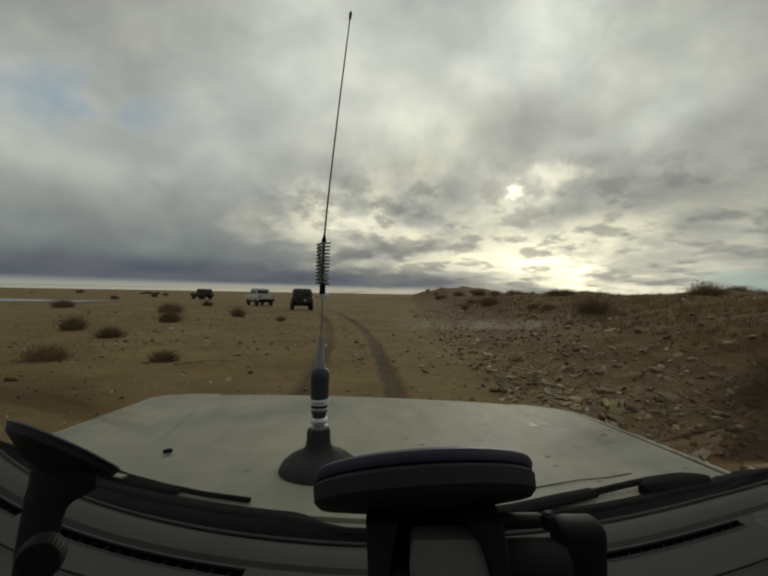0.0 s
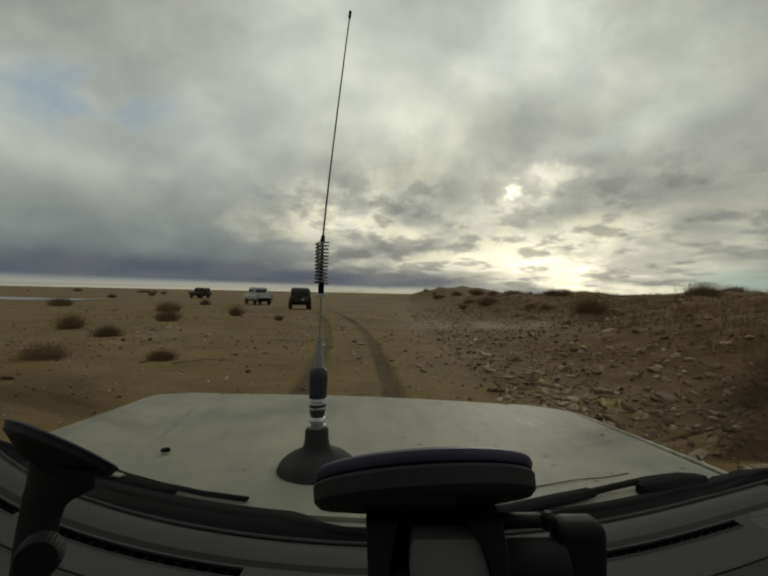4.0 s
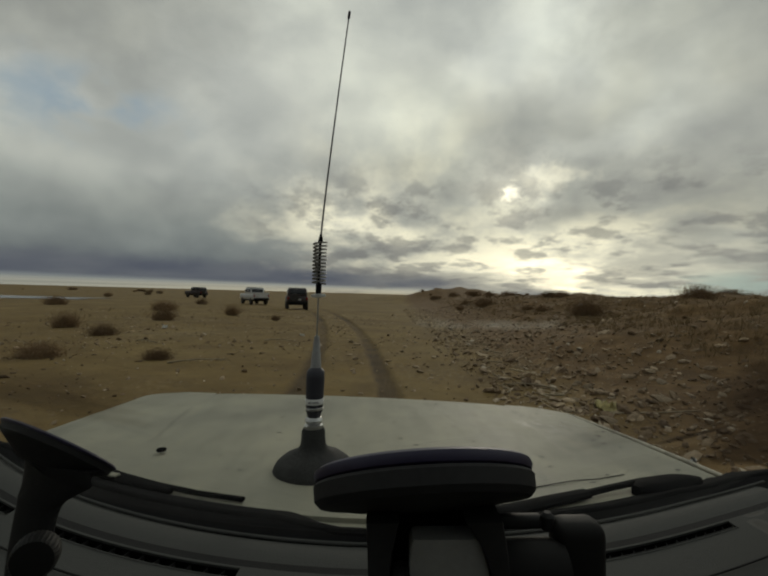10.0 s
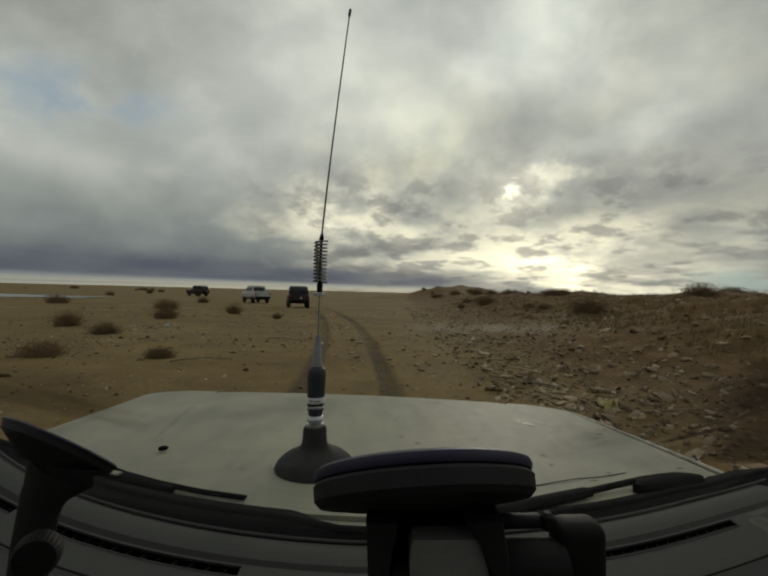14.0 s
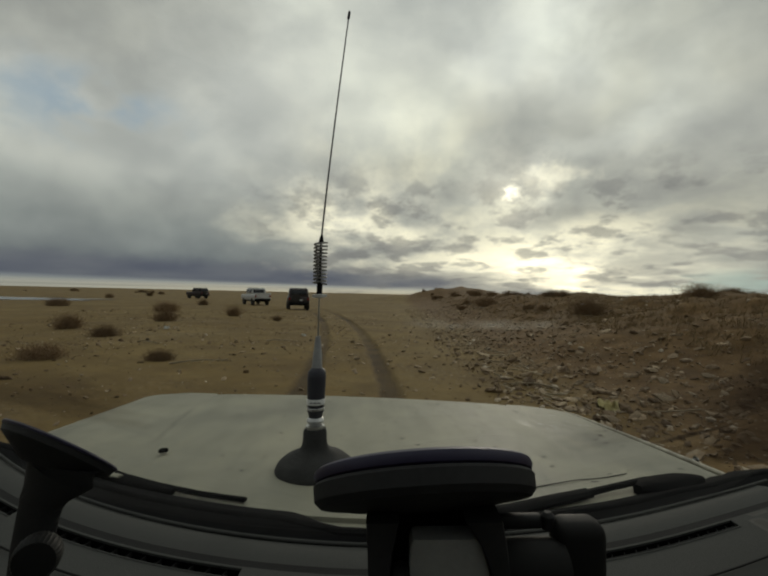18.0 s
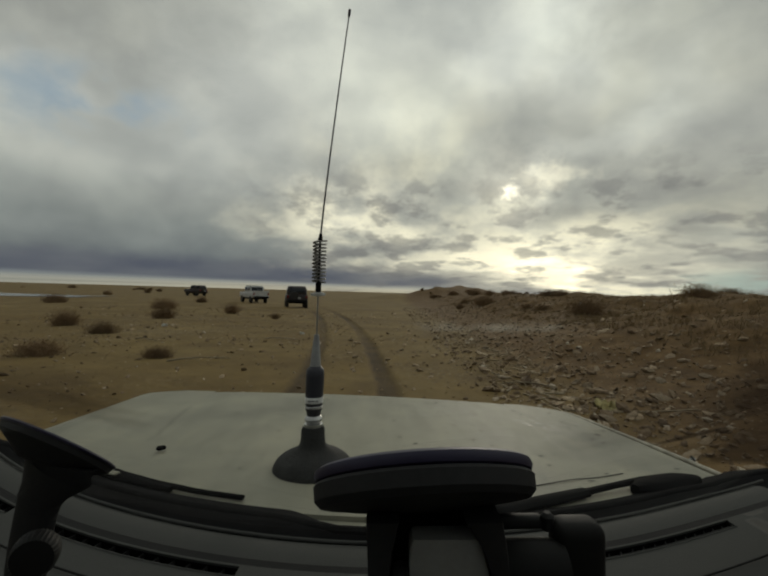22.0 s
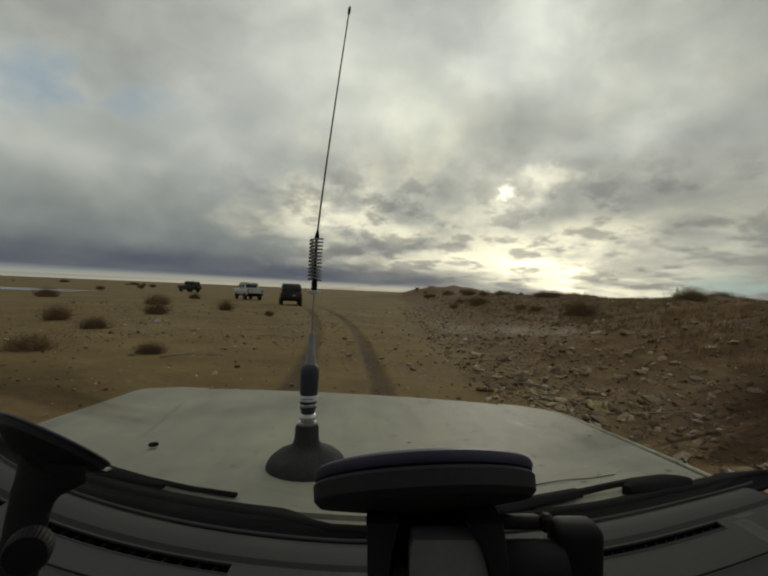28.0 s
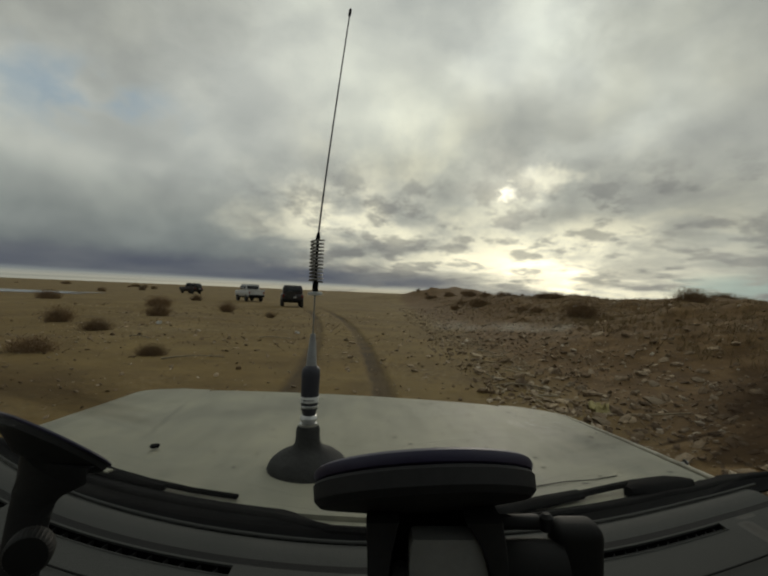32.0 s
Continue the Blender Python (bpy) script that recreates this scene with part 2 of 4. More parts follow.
def ground_material():
    m = bpy.data.materials.new("sand_and_earth")
    m.use_nodes = True
    k = Nodes(m.node_tree)
    co = k.add("ShaderNodeTexCoord").outputs["Object"]
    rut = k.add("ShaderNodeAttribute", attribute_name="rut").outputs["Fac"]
    soil = k.add("ShaderNodeAttribute", attribute_name="soil").outputs["Fac"]
    patches, mid, grain = k.noise(co, 0.22, 6.0, 0.6), k.noise(co, 2.3, 6.0, 0.65), k.noise(co, 55.0, 3.0)
    broad = k.noise(co, 0.75, 5.0, 0.6, 0.4)
    sand = k.ramp(patches, [(0.30, (0.132, 0.085, 0.028)), (0.5, (0.174, 0.117, 0.040)), (0.72, (0.222, 0.159, 0.064))])
    sand = k.mix(0.8, sand, k.ramp(broad, [(0.30, (0.72, 0.69, 0.66)), (0.5, (1.0, 1.0, 1.0)), (0.70, (1.20, 1.19, 1.16))]), "MULTIPLY")
    earth = k.ramp(mid, [(0.30, (0.072, 0.037, 0.013)), (0.5, (0.128, 0.073, 0.027)), (0.75, (0.212, 0.136, 0.062))])
    col = k.mix(k.math("ADD", soil, k.math("MULTIPLY", k.math("SUBTRACT", mid, 0.5), 0.7), 0, True), sand, earth)
    # fields of fine gravel too small to stand out singly
    grit = k.noise(co, 9.0, 3.0, 0.6)
    field = k.math("MULTIPLY", k.step(k.noise(co, 0.16, 4.0, 0.55), 0.48, 0.62), k.math("SUBTRACT", 1.0, rut))
    col = k.mix(k.math("MULTIPLY", field, k.step(grit, 0.57, 0.64)), col, (0.255, 0.195, 0.115))
    col = k.mix(k.math("MULTIPLY", field, k.step(grit, 0.43, 0.37)), col, (0.062, 0.042, 0.022))
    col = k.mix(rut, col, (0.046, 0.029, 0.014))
    col = k.mix(0.55, col, k.ramp(k.math("ADD", k.math("MULTIPLY", grain, 0.5), k.math("MULTIPLY", mid, 0.5)), [(0.35, (0.62, 0.60, 0.57)), (0.65, (1.35, 1.35, 1.35))]), "MULTIPLY")
    h = k.math("ADD", k.math("MULTIPLY", grain, 0.25), mid)
    b = k.add("ShaderNodeBump", {"Strength": 0.5, "Distance": 0.06, "Height": h})
    p = k.add("ShaderNodeBsdfPrincipled", {"Base Color": col, "Roughness": 0.93, "Normal": b.outputs[0], "Specular IOR Level": 0.25})
    k.add("ShaderNodeOutputMaterial", {0: p.outputs[0]})
    return m


def glass_material(name, dust, smear=0.6, tint=(1, 1, 1)):
    """A thin clear pane with a film of dust."""
    m = bpy.data.materials.new(name)
    m.use_nodes = True
    k = Nodes(m.node_tree)
    co = k.add("ShaderNodeTexCoord").outputs["Object"]
    clear = k.add("ShaderNodeBsdfTransparent", {0: (*tint, 1)})
    shine = k.add("ShaderNodeBsdfGlossy", {0: (1, 1, 1, 1), "Roughness": 0.03})
    film = k.add("ShaderNodeBsdfTranslucent", {0: (0.42, 0.38, 0.32, 1)})
    f = k.add("ShaderNodeFresnel", {0: 1.25}).outputs[0]
    pane = k.add("ShaderNodeMixShader", {0: k.math("MULTIPLY", f, 0.16), 1: clear.outputs[0], 2: shine.outputs[0]})
    n = k.math("MULTIPLY", k.step(k.noise(co, 5.0, 6.0, 0.6), 0.35, 0.75), dust)
    px, py, pz = k.add("ShaderNodeSeparateXYZ", {0: co}).outputs
    streak = k.math("MULTIPLY", k.step(k.math("ABSOLUTE", k.math("SUBTRACT", py, k.math("MULTIPLY_ADD", px, 0.20, 0.0612))), 0.0019, 0.0), k.step(k.math("ABSOLUTE", k.math("SUBTRACT", px, 0.0155)), 0.0125, 0.008))
    streak = k.math("MULTIPLY", streak, k.step(k.noise(co, 260.0, 4.0), 0.30, 0.70))
    n = k.math("ADD", n, k.math("MULTIPLY", streak, smear))
    full = k.add("ShaderNodeMixShader", {0: n, 1: pane.outputs[0], 2: film.outputs[0]})
    # dark reflections and haze painted as brown film towards both edges: middle, reach, strength
    reflection_film = k.add("ShaderNodeBsdfTranslucent", {0: (0.034, 0.023, 0.016, 1)})
    painted_haze = 0.0
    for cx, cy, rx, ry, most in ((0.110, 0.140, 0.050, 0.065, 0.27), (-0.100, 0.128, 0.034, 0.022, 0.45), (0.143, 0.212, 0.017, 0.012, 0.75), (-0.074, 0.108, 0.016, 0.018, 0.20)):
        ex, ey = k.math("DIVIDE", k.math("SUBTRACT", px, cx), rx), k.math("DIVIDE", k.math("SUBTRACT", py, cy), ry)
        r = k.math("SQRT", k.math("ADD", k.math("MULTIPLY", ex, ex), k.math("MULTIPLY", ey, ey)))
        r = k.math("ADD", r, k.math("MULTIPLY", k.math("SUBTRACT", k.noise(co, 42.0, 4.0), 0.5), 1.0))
        painted_haze = k.math("ADD", painted_haze, k.math("MULTIPLY", k.step(r, 1.25, 0.35), most))
    # past a straight slanting edge the dim haze is painted on more strongly
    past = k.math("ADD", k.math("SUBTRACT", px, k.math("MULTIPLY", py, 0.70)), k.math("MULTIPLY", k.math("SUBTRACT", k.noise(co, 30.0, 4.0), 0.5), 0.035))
    haze_past_edge = k.math("MULTIPLY", k.math("MULTIPLY", k.step(past, -0.010, 0.028), k.math("MULTIPLY", k.step(py, 0.06, 0.13), k.step(k.math("MULTIPLY_ADD", py, 0.388, pz), -0.003, 0.006))), 0.74)
    painted_haze = k.math("ADD", painted_haze, haze_past_edge, 0.0, True)
    full = k.add("ShaderNodeMixShader", {0: painted_haze, 1: full.outputs[0], 2: reflection_film.outputs[0]})
    k.add("ShaderNodeOutputMaterial", {0: full.outputs[0]})
    return m


def rubble_material():
    """Broken stone and clods the colour of the earth, each piece its own shade."""
    m = bpy.data.materials.new("earthy_rubble")
    m.use_nodes = True
    k = Nodes(m.node_tree)
    co = k.add("ShaderNodeTexCoord").outputs["Object"]
    each = k.add("ShaderNodeNewGeometry").outputs["Random Per Island"]
    col = k.ramp(each, [(0.0, (0.115, 0.080, 0.050)), (0.35, (0.205, 0.146, 0.092)), (0.70, (0.310, 0.235, 0.155)), (0.92, (0.430, 0.345, 0.245)), (1.0, (0.54, 0.47, 0.37))])
    col = k.mix(1.0, col, k.ramp(k.noise(co, 24.0, 5.0, 0.6), [(0.30, (0.70, 0.69, 0.67)), (0.70, (1.22, 1.21, 1.20))]), "MULTIPLY")
    b = k.add("ShaderNodeBump", {"Strength": 0.4, "Distance": 0.01, "Height": k.noise(co, 70.0, 4.0)})
    p = k.add("ShaderNodeBsdfPrincipled", {"Base Color": col, "Roughness": 0.92, "Normal": b.outputs[0], "Specular IOR Level": 0.25})
    k.add("ShaderNodeOutputMaterial", {0: p.outputs[0]})
    return m


def water_material():
    m = bpy.data.materials.new("still_water")
    m.use_nodes = True
    k = Nodes(m.node_tree)
    co = k.add("ShaderNodeTexCoord").outputs["Object"]
    b = k.add("ShaderNodeBump", {"Strength": 0.12, "Distance": 0.05, "Height": k.noise(co, 1.2, 3.0)})
    p = k.add("ShaderNodeBsdfPrincipled", {"Base Color": (0.13, 0.12, 0.10, 1), "Roughness": 0.22, "Normal": b.outputs[0]})
    k.add("ShaderNodeOutputMaterial", {0: p.outputs[0]})
    return m


def paint_material():
    """Old matt white paint: dust in drifts, rain streaks towards the windscreen, rubbed spots."""
    m = bpy.data.materials.new("dusty_white_paint")
    m.use_nodes = True
    k = Nodes(m.node_tree)
    co = k.add("ShaderNodeTexCoord").outputs["Object"]
    long = k.add("ShaderNodeVectorMath", {0: co, 1: (3.0, 0.7, 1.0)}, operation="MULTIPLY").outputs[0]
    drift, streak, fine, spot = k.noise(co, 2.6, 5.0, 0.55, 0.6), k.noise(long, 5.0, 5.0, 0.6, 0.3), k.noise(co, 120.0, 3.0), k.noise(co, 34.0, 3.0, 0.5)
    col = k.ramp(drift, [(0.30, (0.200, 0.197, 0.158)), (0.5, (0.278, 0.269, 0.210)), (0.70, (0.338, 0.322, 0.248))])
    col = k.mix(0.7, col, k.ramp(streak, [(0.32, (0.80, 0.81, 0.80)), (0.5, (1.0, 1.0, 1.0)), (0.70, (1.14, 1.12, 1.07))]), "MULTIPLY")
    col = k.mix(1.0, col, k.ramp(fine, [(0.30, (0.93, 0.93, 0.93)), (0.70, (1.06, 1.06, 1.05))]), "MULTIPLY")
    col = k.mix(k.math("MULTIPLY", k.step(spot, 0.70, 0.76), 0.55), col, (0.13, 0.12, 0.10))
    # two long darker traces that meet in a V near the left edge
    px, py, _ = k.add("ShaderNodeSeparateXYZ", {0: co}).outputs
    wobble = k.math("MULTIPLY", k.math("SUBTRACT", k.noise(co, 9.0, 3.0), 0.5), 0.03)
    one = k.math("ABSOLUTE", k.math("ADD", k.math("SUBTRACT", px, k.math("MULTIPLY_ADD", py, -0.172, -0.435)), wobble))
    one = k.math("MULTIPLY", k.step(one, 0.013, 0.001), k.math("MULTIPLY", k.step(py, 1.20, 1.36), k.step(py, 1.78, 1.62)))
    two = k.math("ABSOLUTE", k.math("ADD", k.math("SUBTRACT", py, k.math("MULTIPLY_ADD", px, -0.65, 0.874)), wobble))
    two = k.math("MULTIPLY", k.step(two, 0.022, 0.001), k.math("MULTIPLY", k.step(px, -1.02, -0.90), k.step(px, -0.62, -0.72)))
    col = k.mix(k.math("MULTIPLY", k.math("MAXIMUM", one, k.math("MULTIPLY", two, 0.6)), 0.32), col, (0.10, 0.10, 0.09))
    rough = k.math("ADD", 0.50, k.math("MULTIPLY", drift, 0.22))
    b = k.add("ShaderNodeBump", {"Strength": 0.05, "Distance": 0.01, "Height": k.noise(co, 5.0, 3.0)})
    p = k.add("ShaderNodeBsdfPrincipled", {"Base Color": col, "Roughness": rough, "Normal": b.outputs[0], "Specular IOR Level": 0.25})
    k.add("ShaderNodeOutputMaterial", {0: p.outputs[0]})
    return m


M_GROUND = ground_material()
M_RUBBLE = rubble_material()
M_WHITE = paint_material()
M_RUBBED = material("rubbed_pale_paint", (0.42, 0.39, 0.32), 0.60, 0, 0.35, 14, 70, 0.10, 0.2)
M_CHIP = material("chipped_paint_dark", (0.06, 0.055, 0.05), 0.8)
M_HOLE = material("black_hole_plug", (0.004, 0.004, 0.004), 0.7, spec=0.02)
M_RUBBER = material("black_rubber", (0.009, 0.009, 0.0095), 0.9, 0, 0.3, 10, 150, 0.05, spec=0.04)
M_DASH = material("grey_dash_plastic", (0.054, 0.055, 0.052), 0.8, 0, 0.10, 6, 420, 0.25, spec=0.15)
M_DASHDARK = material("dash_shade_and_trim", (0.018, 0.018, 0.018), 0.8, 0, 0.15, 6, 300, 0.2, spec=0.1)
M_BLACK = material("black_plastic", (0.026, 0.026, 0.027), 0.6, 0, 0.2, 12, 300, 0.01, spec=0.15)
M_GREY = material("dark_grey_plastic", (0.012, 0.012, 0.012), 0.60, 0, 0.15, 12, 300, 0.01, spec=0.16)
M_LEVER = material("grey_lever_plastic", (0.26, 0.26, 0.25), 0.6, 0, 0.12, 12, 300, 0.03, spec=0.25)
M_LILAC = material("violet_silicone_rim", (0.016, 0.013, 0.040), 0.50, 0, 0.2, 12, 90, 0.02)
M_FOOT = material("dusty_foot_rubber", (0.034, 0.034, 0.033), 0.75, 0, 0.35, 26, 160, 0.25, spec=0.15)
M_ANT = material("slate_antenna_plastic", (0.034, 0.034, 0.044), 0.50, 0, 0.15, 20, 300, 0.05, spec=0.3)
M_STEEL = material("dull_steel", (0.45, 0.45, 0.44), 0.35, 0.9, 0.15, 20, 300, 0.03)
M_DARKSTEEL = material("dark_steel", (0.09, 0.09, 0.09), 0.4, 0.8, 0.15, 20, 300, 0.03)
M_COIL = material("weathered_spring_steel", (0.20, 0.19, 0.17), 0.45, 0.7, 0.25, 20, 200, 0.03)
M_SLEEVE = material("grey_sleeve", (0.28, 0.28, 0.28), 0.5)
M_LABEL = material("white_label", (0.62, 0.62, 0.60), 0.5, 0, 0.05)
M_CLEAR = material("milky_clear_plastic", (0.50, 0.50, 0.48), 0.3)
M_STONE = material("pale_broken_stone", (0.36, 0.275, 0.180), 0.9, 0, 0.35, 9, 60, 0.5, 0.3, 0, None, 0.9)
M_STICK = material("bleached_reed", (0.34, 0.28, 0.19), 0.85, 0, 0.25, 12, 90, 0.3, 0.3, 0, None, 0.6)
M_BUSH = material("dry_brown_scrub", (0.205, 0.136, 0.074), 0.95, 0, 0.4, 5, 40, 0.2, 0.2, 0, None, 0.5)
M_GRASS = material("straw_grass", (0.235, 0.170, 0.090), 0.95, 0, 0.4, 2, 40, 0.2, 0.2)
M_CARDARK = material("dark_maroon_paint", (0.030, 0.020, 0.020), 0.4, 0, 0.25, 3, 60, 0.03, 0.5, 0.2)
M_CARWHITE = material("silver_white_paint", (0.52, 0.52, 0.50), 0.4, 0, 0.10, 3, 60, 0.03, 0.5, 0.2)
M_CARGLASS = material("dark_car_glass", (0.018, 0.020, 0.022), 0.08, 0, 0.1)
M_LAMP = material("red_tail_lamp", (0.25, 0.02, 0.015), 0.2)
M_TYRE = material("dusty_tyre", (0.035, 0.032, 0.028), 0.9, 0, 0.3)
M_CABIN = material("charcoal_cabin_trim", (0.07, 0.07, 0.068), 0.85)
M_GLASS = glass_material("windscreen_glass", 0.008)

# ---- mesh helpers ----


def mesh_of(name, bm, mat, smooth=True):
    me = bpy.data.meshes.new(name)
    bmesh.ops.recalc_face_normals(bm, faces=bm.faces)
    bm.to_mesh(me)
    bm.free()
    me.materials.append(mat)
    if smooth:
        me.polygons.foreach_set("use_smooth", [True] * len(me.polygons))
        me.set_sharp_from_angle(angle=radians(38))
    return me


def part(name, bm, mat, parent=None, label="", smooth=True):
    ob = new(name, mesh_of(name, bm, mat, smooth))
    if parent:
        ob.parent = parent
    return tagged(ob, label) if label else ob


def thing(name, m, label, category, group="", kind=""):
    ob = new(name)
    ob.matrix_basis = m
    ob.empty_display_size = 0.1
    return tagged(ob, label, category, group, kind)


def box(size, at=(0, 0, 0), bevel=0.0, m=None, seg=2, bm=None):
    bm = bm or bmesh.new()
    made = bmesh.ops.create_cube(bm, size=1.0, matrix=Matrix.Translation(at) @ (m or Matrix()) @ Matrix.Diagonal((*size, 1)))
    if bevel:
        edges = {e for v in made["verts"] for e in v.link_edges}
        bmesh.ops.bevel(bm, geom=list(edges), offset=bevel, segments=seg, affect="EDGES", profile=0.5)
    return bm


def lathe(profile, seg=32, m=None, bm=None, close=True):
    """Turns (radius, height) pairs round z."""
    bm = bm or bmesh.new()
    rings = []
    for r, z in profile:
        rings.append([bm.verts.new((r * math.cos(2 * math.pi * i / seg), r * math.sin(2 * math.pi * i / seg), z)) for i in range(seg)])
    for a, b in zip(rings, rings[1:]):
        for i in range(seg):
            j = (i + 1) % seg
            bm.faces.new((a[i], a[j], b[j], b[i]))
    if close:
        bm.faces.new(rings[0][::-1])
        bm.faces.new(rings[-1])
    if m:
        bmesh.ops.transform(bm, matrix=m, verts=[v for r in rings for v in r])
    return bm


def tube(points, radius, seg=8, bm=None):
    """A round bar along points; radius may be a function of 0 to 1."""
    bm = bm or bmesh.new()
    pts = [Vector(p) for p in points]
    rings = []
    for i, p in enumerate(pts):
        way = (pts[min(i + 1, len(pts) - 1)] - pts[max(i - 1, 0)]).normalized()
        side = way.cross(Vector((0.31, 0.2, 0.93))).normalized()
        over = side.cross(way)
        r = radius(i / (len(pts) - 1)) if callable(radius) else radius
        rings.append([bm.verts.new(p + side * (r * math.cos(2 * math.pi * k / seg)) + over * (r * math.sin(2 * math.pi * k / seg))) for k in range(seg)])
    for a, b in zip(rings, rings[1:]):
        for i in range(seg):
            j = (i + 1) % seg
            bm.faces.new((a[i], a[j], b[j], b[i]))
    bm.faces.new(rings[0][::-1])
    bm.faces.new(rings[-1])
    return bm


def sheet(f, nu, nv, thick=0.0, bm=None):
    """A surface f(u, v) over the unit square, given thickness downwards."""
    bm = bm or bmesh.new()
    top = [[bm.verts.new(f(i / nu, j / nv)) for j in range(nv + 1)] for i in range(nu + 1)]
    for i in range(nu):
        for j in range(nv):
            bm.faces.new((top[i][j], top[i + 1][j], top[i + 1][j + 1], top[i][j + 1]))
    if thick:
        low = [[bm.verts.new(v.co - Vector((0, 0, thick))) for v in row] for row in top]
        for i in range(nu):
            for j in range(nv):
                bm.faces.new((low[i][j], low[i][j + 1], low[i + 1][j + 1], low[i + 1][j]))
        rim = [(i, 0) for i in range(nu)] + [(nu, j) for j in range(nv)] + [(i, nv) for i in range(nu, 0, -1)] + [(0, j) for j in range(nv, 0, -1)]
        for (a, b), (c, e) in zip(rim, rim[1:] + rim[:1]):
            bm.faces.new((top[a][b], low[a][b], low[c][e], top[c][e]))
    return bm


def smooth01(v):
    v = min(1.0, max(0.0, v))
    return v * v * (3 - 2 * v)


def nz(x, y, s):
    return noise.noise((x * s, y * s, 3.7 * s))


# ---- ground ----
BANK_TOE = 2.5


def rut_middle(y):
    """The tracks bend away to the left, where the convoy went."""
    y = max(y, 0.0)
    return -0.32 - 0.0205 * y - 0.0031 * y * y


def rut_at(x, y):
    """0 to 1 inside the two wheel tracks that lead ahead."""
    m = rut_middle(y)
    slant = math.sqrt(1 + (0.0205 + 0.0068 * max(y, 0)) ** 2)
    best = 0.0
    for side in (-0.72, 0.72):
        off = abs(x - m - side * slant - 0.05 * nz(0, y, 0.8)) / slant
        best = max(best, 1 - smooth01((off - 0.12 - 0.04 * nz(side * 9, y, 0.6)) / 0.10))
    return best * smooth01((50 - y) / 14)


def toe_at(y):
    return BANK_TOE + 0.5 * nz(5, y, 0.16) + 0.006 * max(0, y)


def bank_at(x, y):
    return smooth01((x - toe_at(y)) / 7.5)


def ground_z(x, y):
    r = math.hypot(x, y)
    fade = smooth01((700 - r) / 500)
    b = bank_at(x, y)
    rise = b * (1.12 + 0.45 * smooth01((x - 7) / 8) + 0.50 * nz(x, y, 0.09) + 0.35 * nz(x, y, 0.31)) * (0.35 + 0.65 * smooth01((400 - y) / 300))
    rough = (0.05 + 0.16 * b) * nz(x, y, 0.9) * smooth01((120 - r) / 80) * (0.25 + 0.75 * b)
    rough += 0.035 * b * nz(x, y, 3.1) * smooth01((25 - r) / 15)
    left = smooth01((-2.5 - x) / 6) * (0.10 * nz(x, y, 0.22) + 0.05 * nz(x, y, 0.7))
    mound = 1.7 * min(0.8, 1.25 * math.exp(-((x - 9) / 10) ** 2 - ((y - 90) / 18) ** 2)) * (1 + 0.35 * nz(x, y, 0.35))
    pool = 1 - smooth01((math.hypot((x + 52) / 30, (y - 58) / 9.5) - 0.85) / 0.5)
    left = left * (1 - pool) - 0.06 * pool
    z = rise * fade + rough + left * fade + mound
    rt = rut_at(x, y) * smooth01((r - 1) / 3)
    return z - 0.060 * rt + 0.02 * nz(x, y, 0.35)


def spread(dense_lo, dense_hi, step, far, grow):
    inner = list(np.arange(dense_lo, dense_hi + 1e-6, step))
    out, s, v = [], step, dense_hi
    while v < far:
        s *= grow
        v += s
        out.append(v)
    back, s, v = [], step, dense_lo
    while v > -far:
        s *= grow
        v -= s
        back.append(v)
    return back[::-1] + inner + out


def make_ground():
    xs, ys = spread(-8, 11, 0.075, 4200, 1.09), spread(4, 26, 0.12, 4200, 1.07)
    verts = [(x, y, ground_z(x, y)) for y in ys for x in xs]
    n = len(xs)
    faces = [(j * n + i, j * n + i + 1, (j + 1) * n + i + 1, (j + 1) * n + i) for j in range(len(ys) - 1) for i in range(n - 1)]
    me = bpy.data.meshes.new("ground")
    me.from_pydata(verts, [], faces)
    me.polygons.foreach_set("use_smooth", [True] * len(faces))
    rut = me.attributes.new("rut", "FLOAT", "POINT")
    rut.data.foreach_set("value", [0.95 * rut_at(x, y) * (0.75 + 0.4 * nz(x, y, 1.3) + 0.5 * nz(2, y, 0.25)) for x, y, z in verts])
    soil = me.attributes.new("soil", "FLOAT", "POINT")
    soil.data.foreach_set("value", [min(1.0, 0.95 * smooth01((x - toe_at(y) + 0.6) / 2.2)) * smooth01((500 - y) / 300) for x, y, z in verts])
    me.materials.append(M_GROUND)
    tagged(new("ground", me), "damp brown sand with wheel tracks and a rubble bank", "ground", "", "structure")


make_ground()


def make_water(at, w, d):
    cx, cy = at
    def f(u, v):
        a = 2 * math.pi * u
        r = v * (1 + 0.45 * noise.noise((math.cos(a) * 1.9 + cx, math.sin(a) * 1.9, 2.0)) + 0.15 * noise.noise((math.cos(a) * 6 + cx, math.sin(a) * 6, 4.0)))
        return (cx + w * r * math.cos(a), cy + d * r * math.sin(a), -0.012)
    ob = part("water", sheet(f, 64, 3), MATS.get("still_water") or MATS.setdefault("still_water", water_material()))
    tagged(ob, "shallow pale pool lying on the sand flat", "water", "", "structure")


make_water((-55, 57), 17, 7.5)

# ---- the car that carries the camera, in car space ----
MID = -0.07          # its middle line
TILT = -0.048        # how far its panels lean across


def panel_z(x, y):
    """Height of the bonnet's plane."""
    return -0.387 + TILT * x - 0.05 * y


def cowl_y(x):
    """The bowed line where the bonnet ends before the windscreen."""
    q = (x + 0.06) ** 2
    return 0.842 + 0.43 * min(q, 0.75) + 0.15 * max(0.0, q - 0.75)


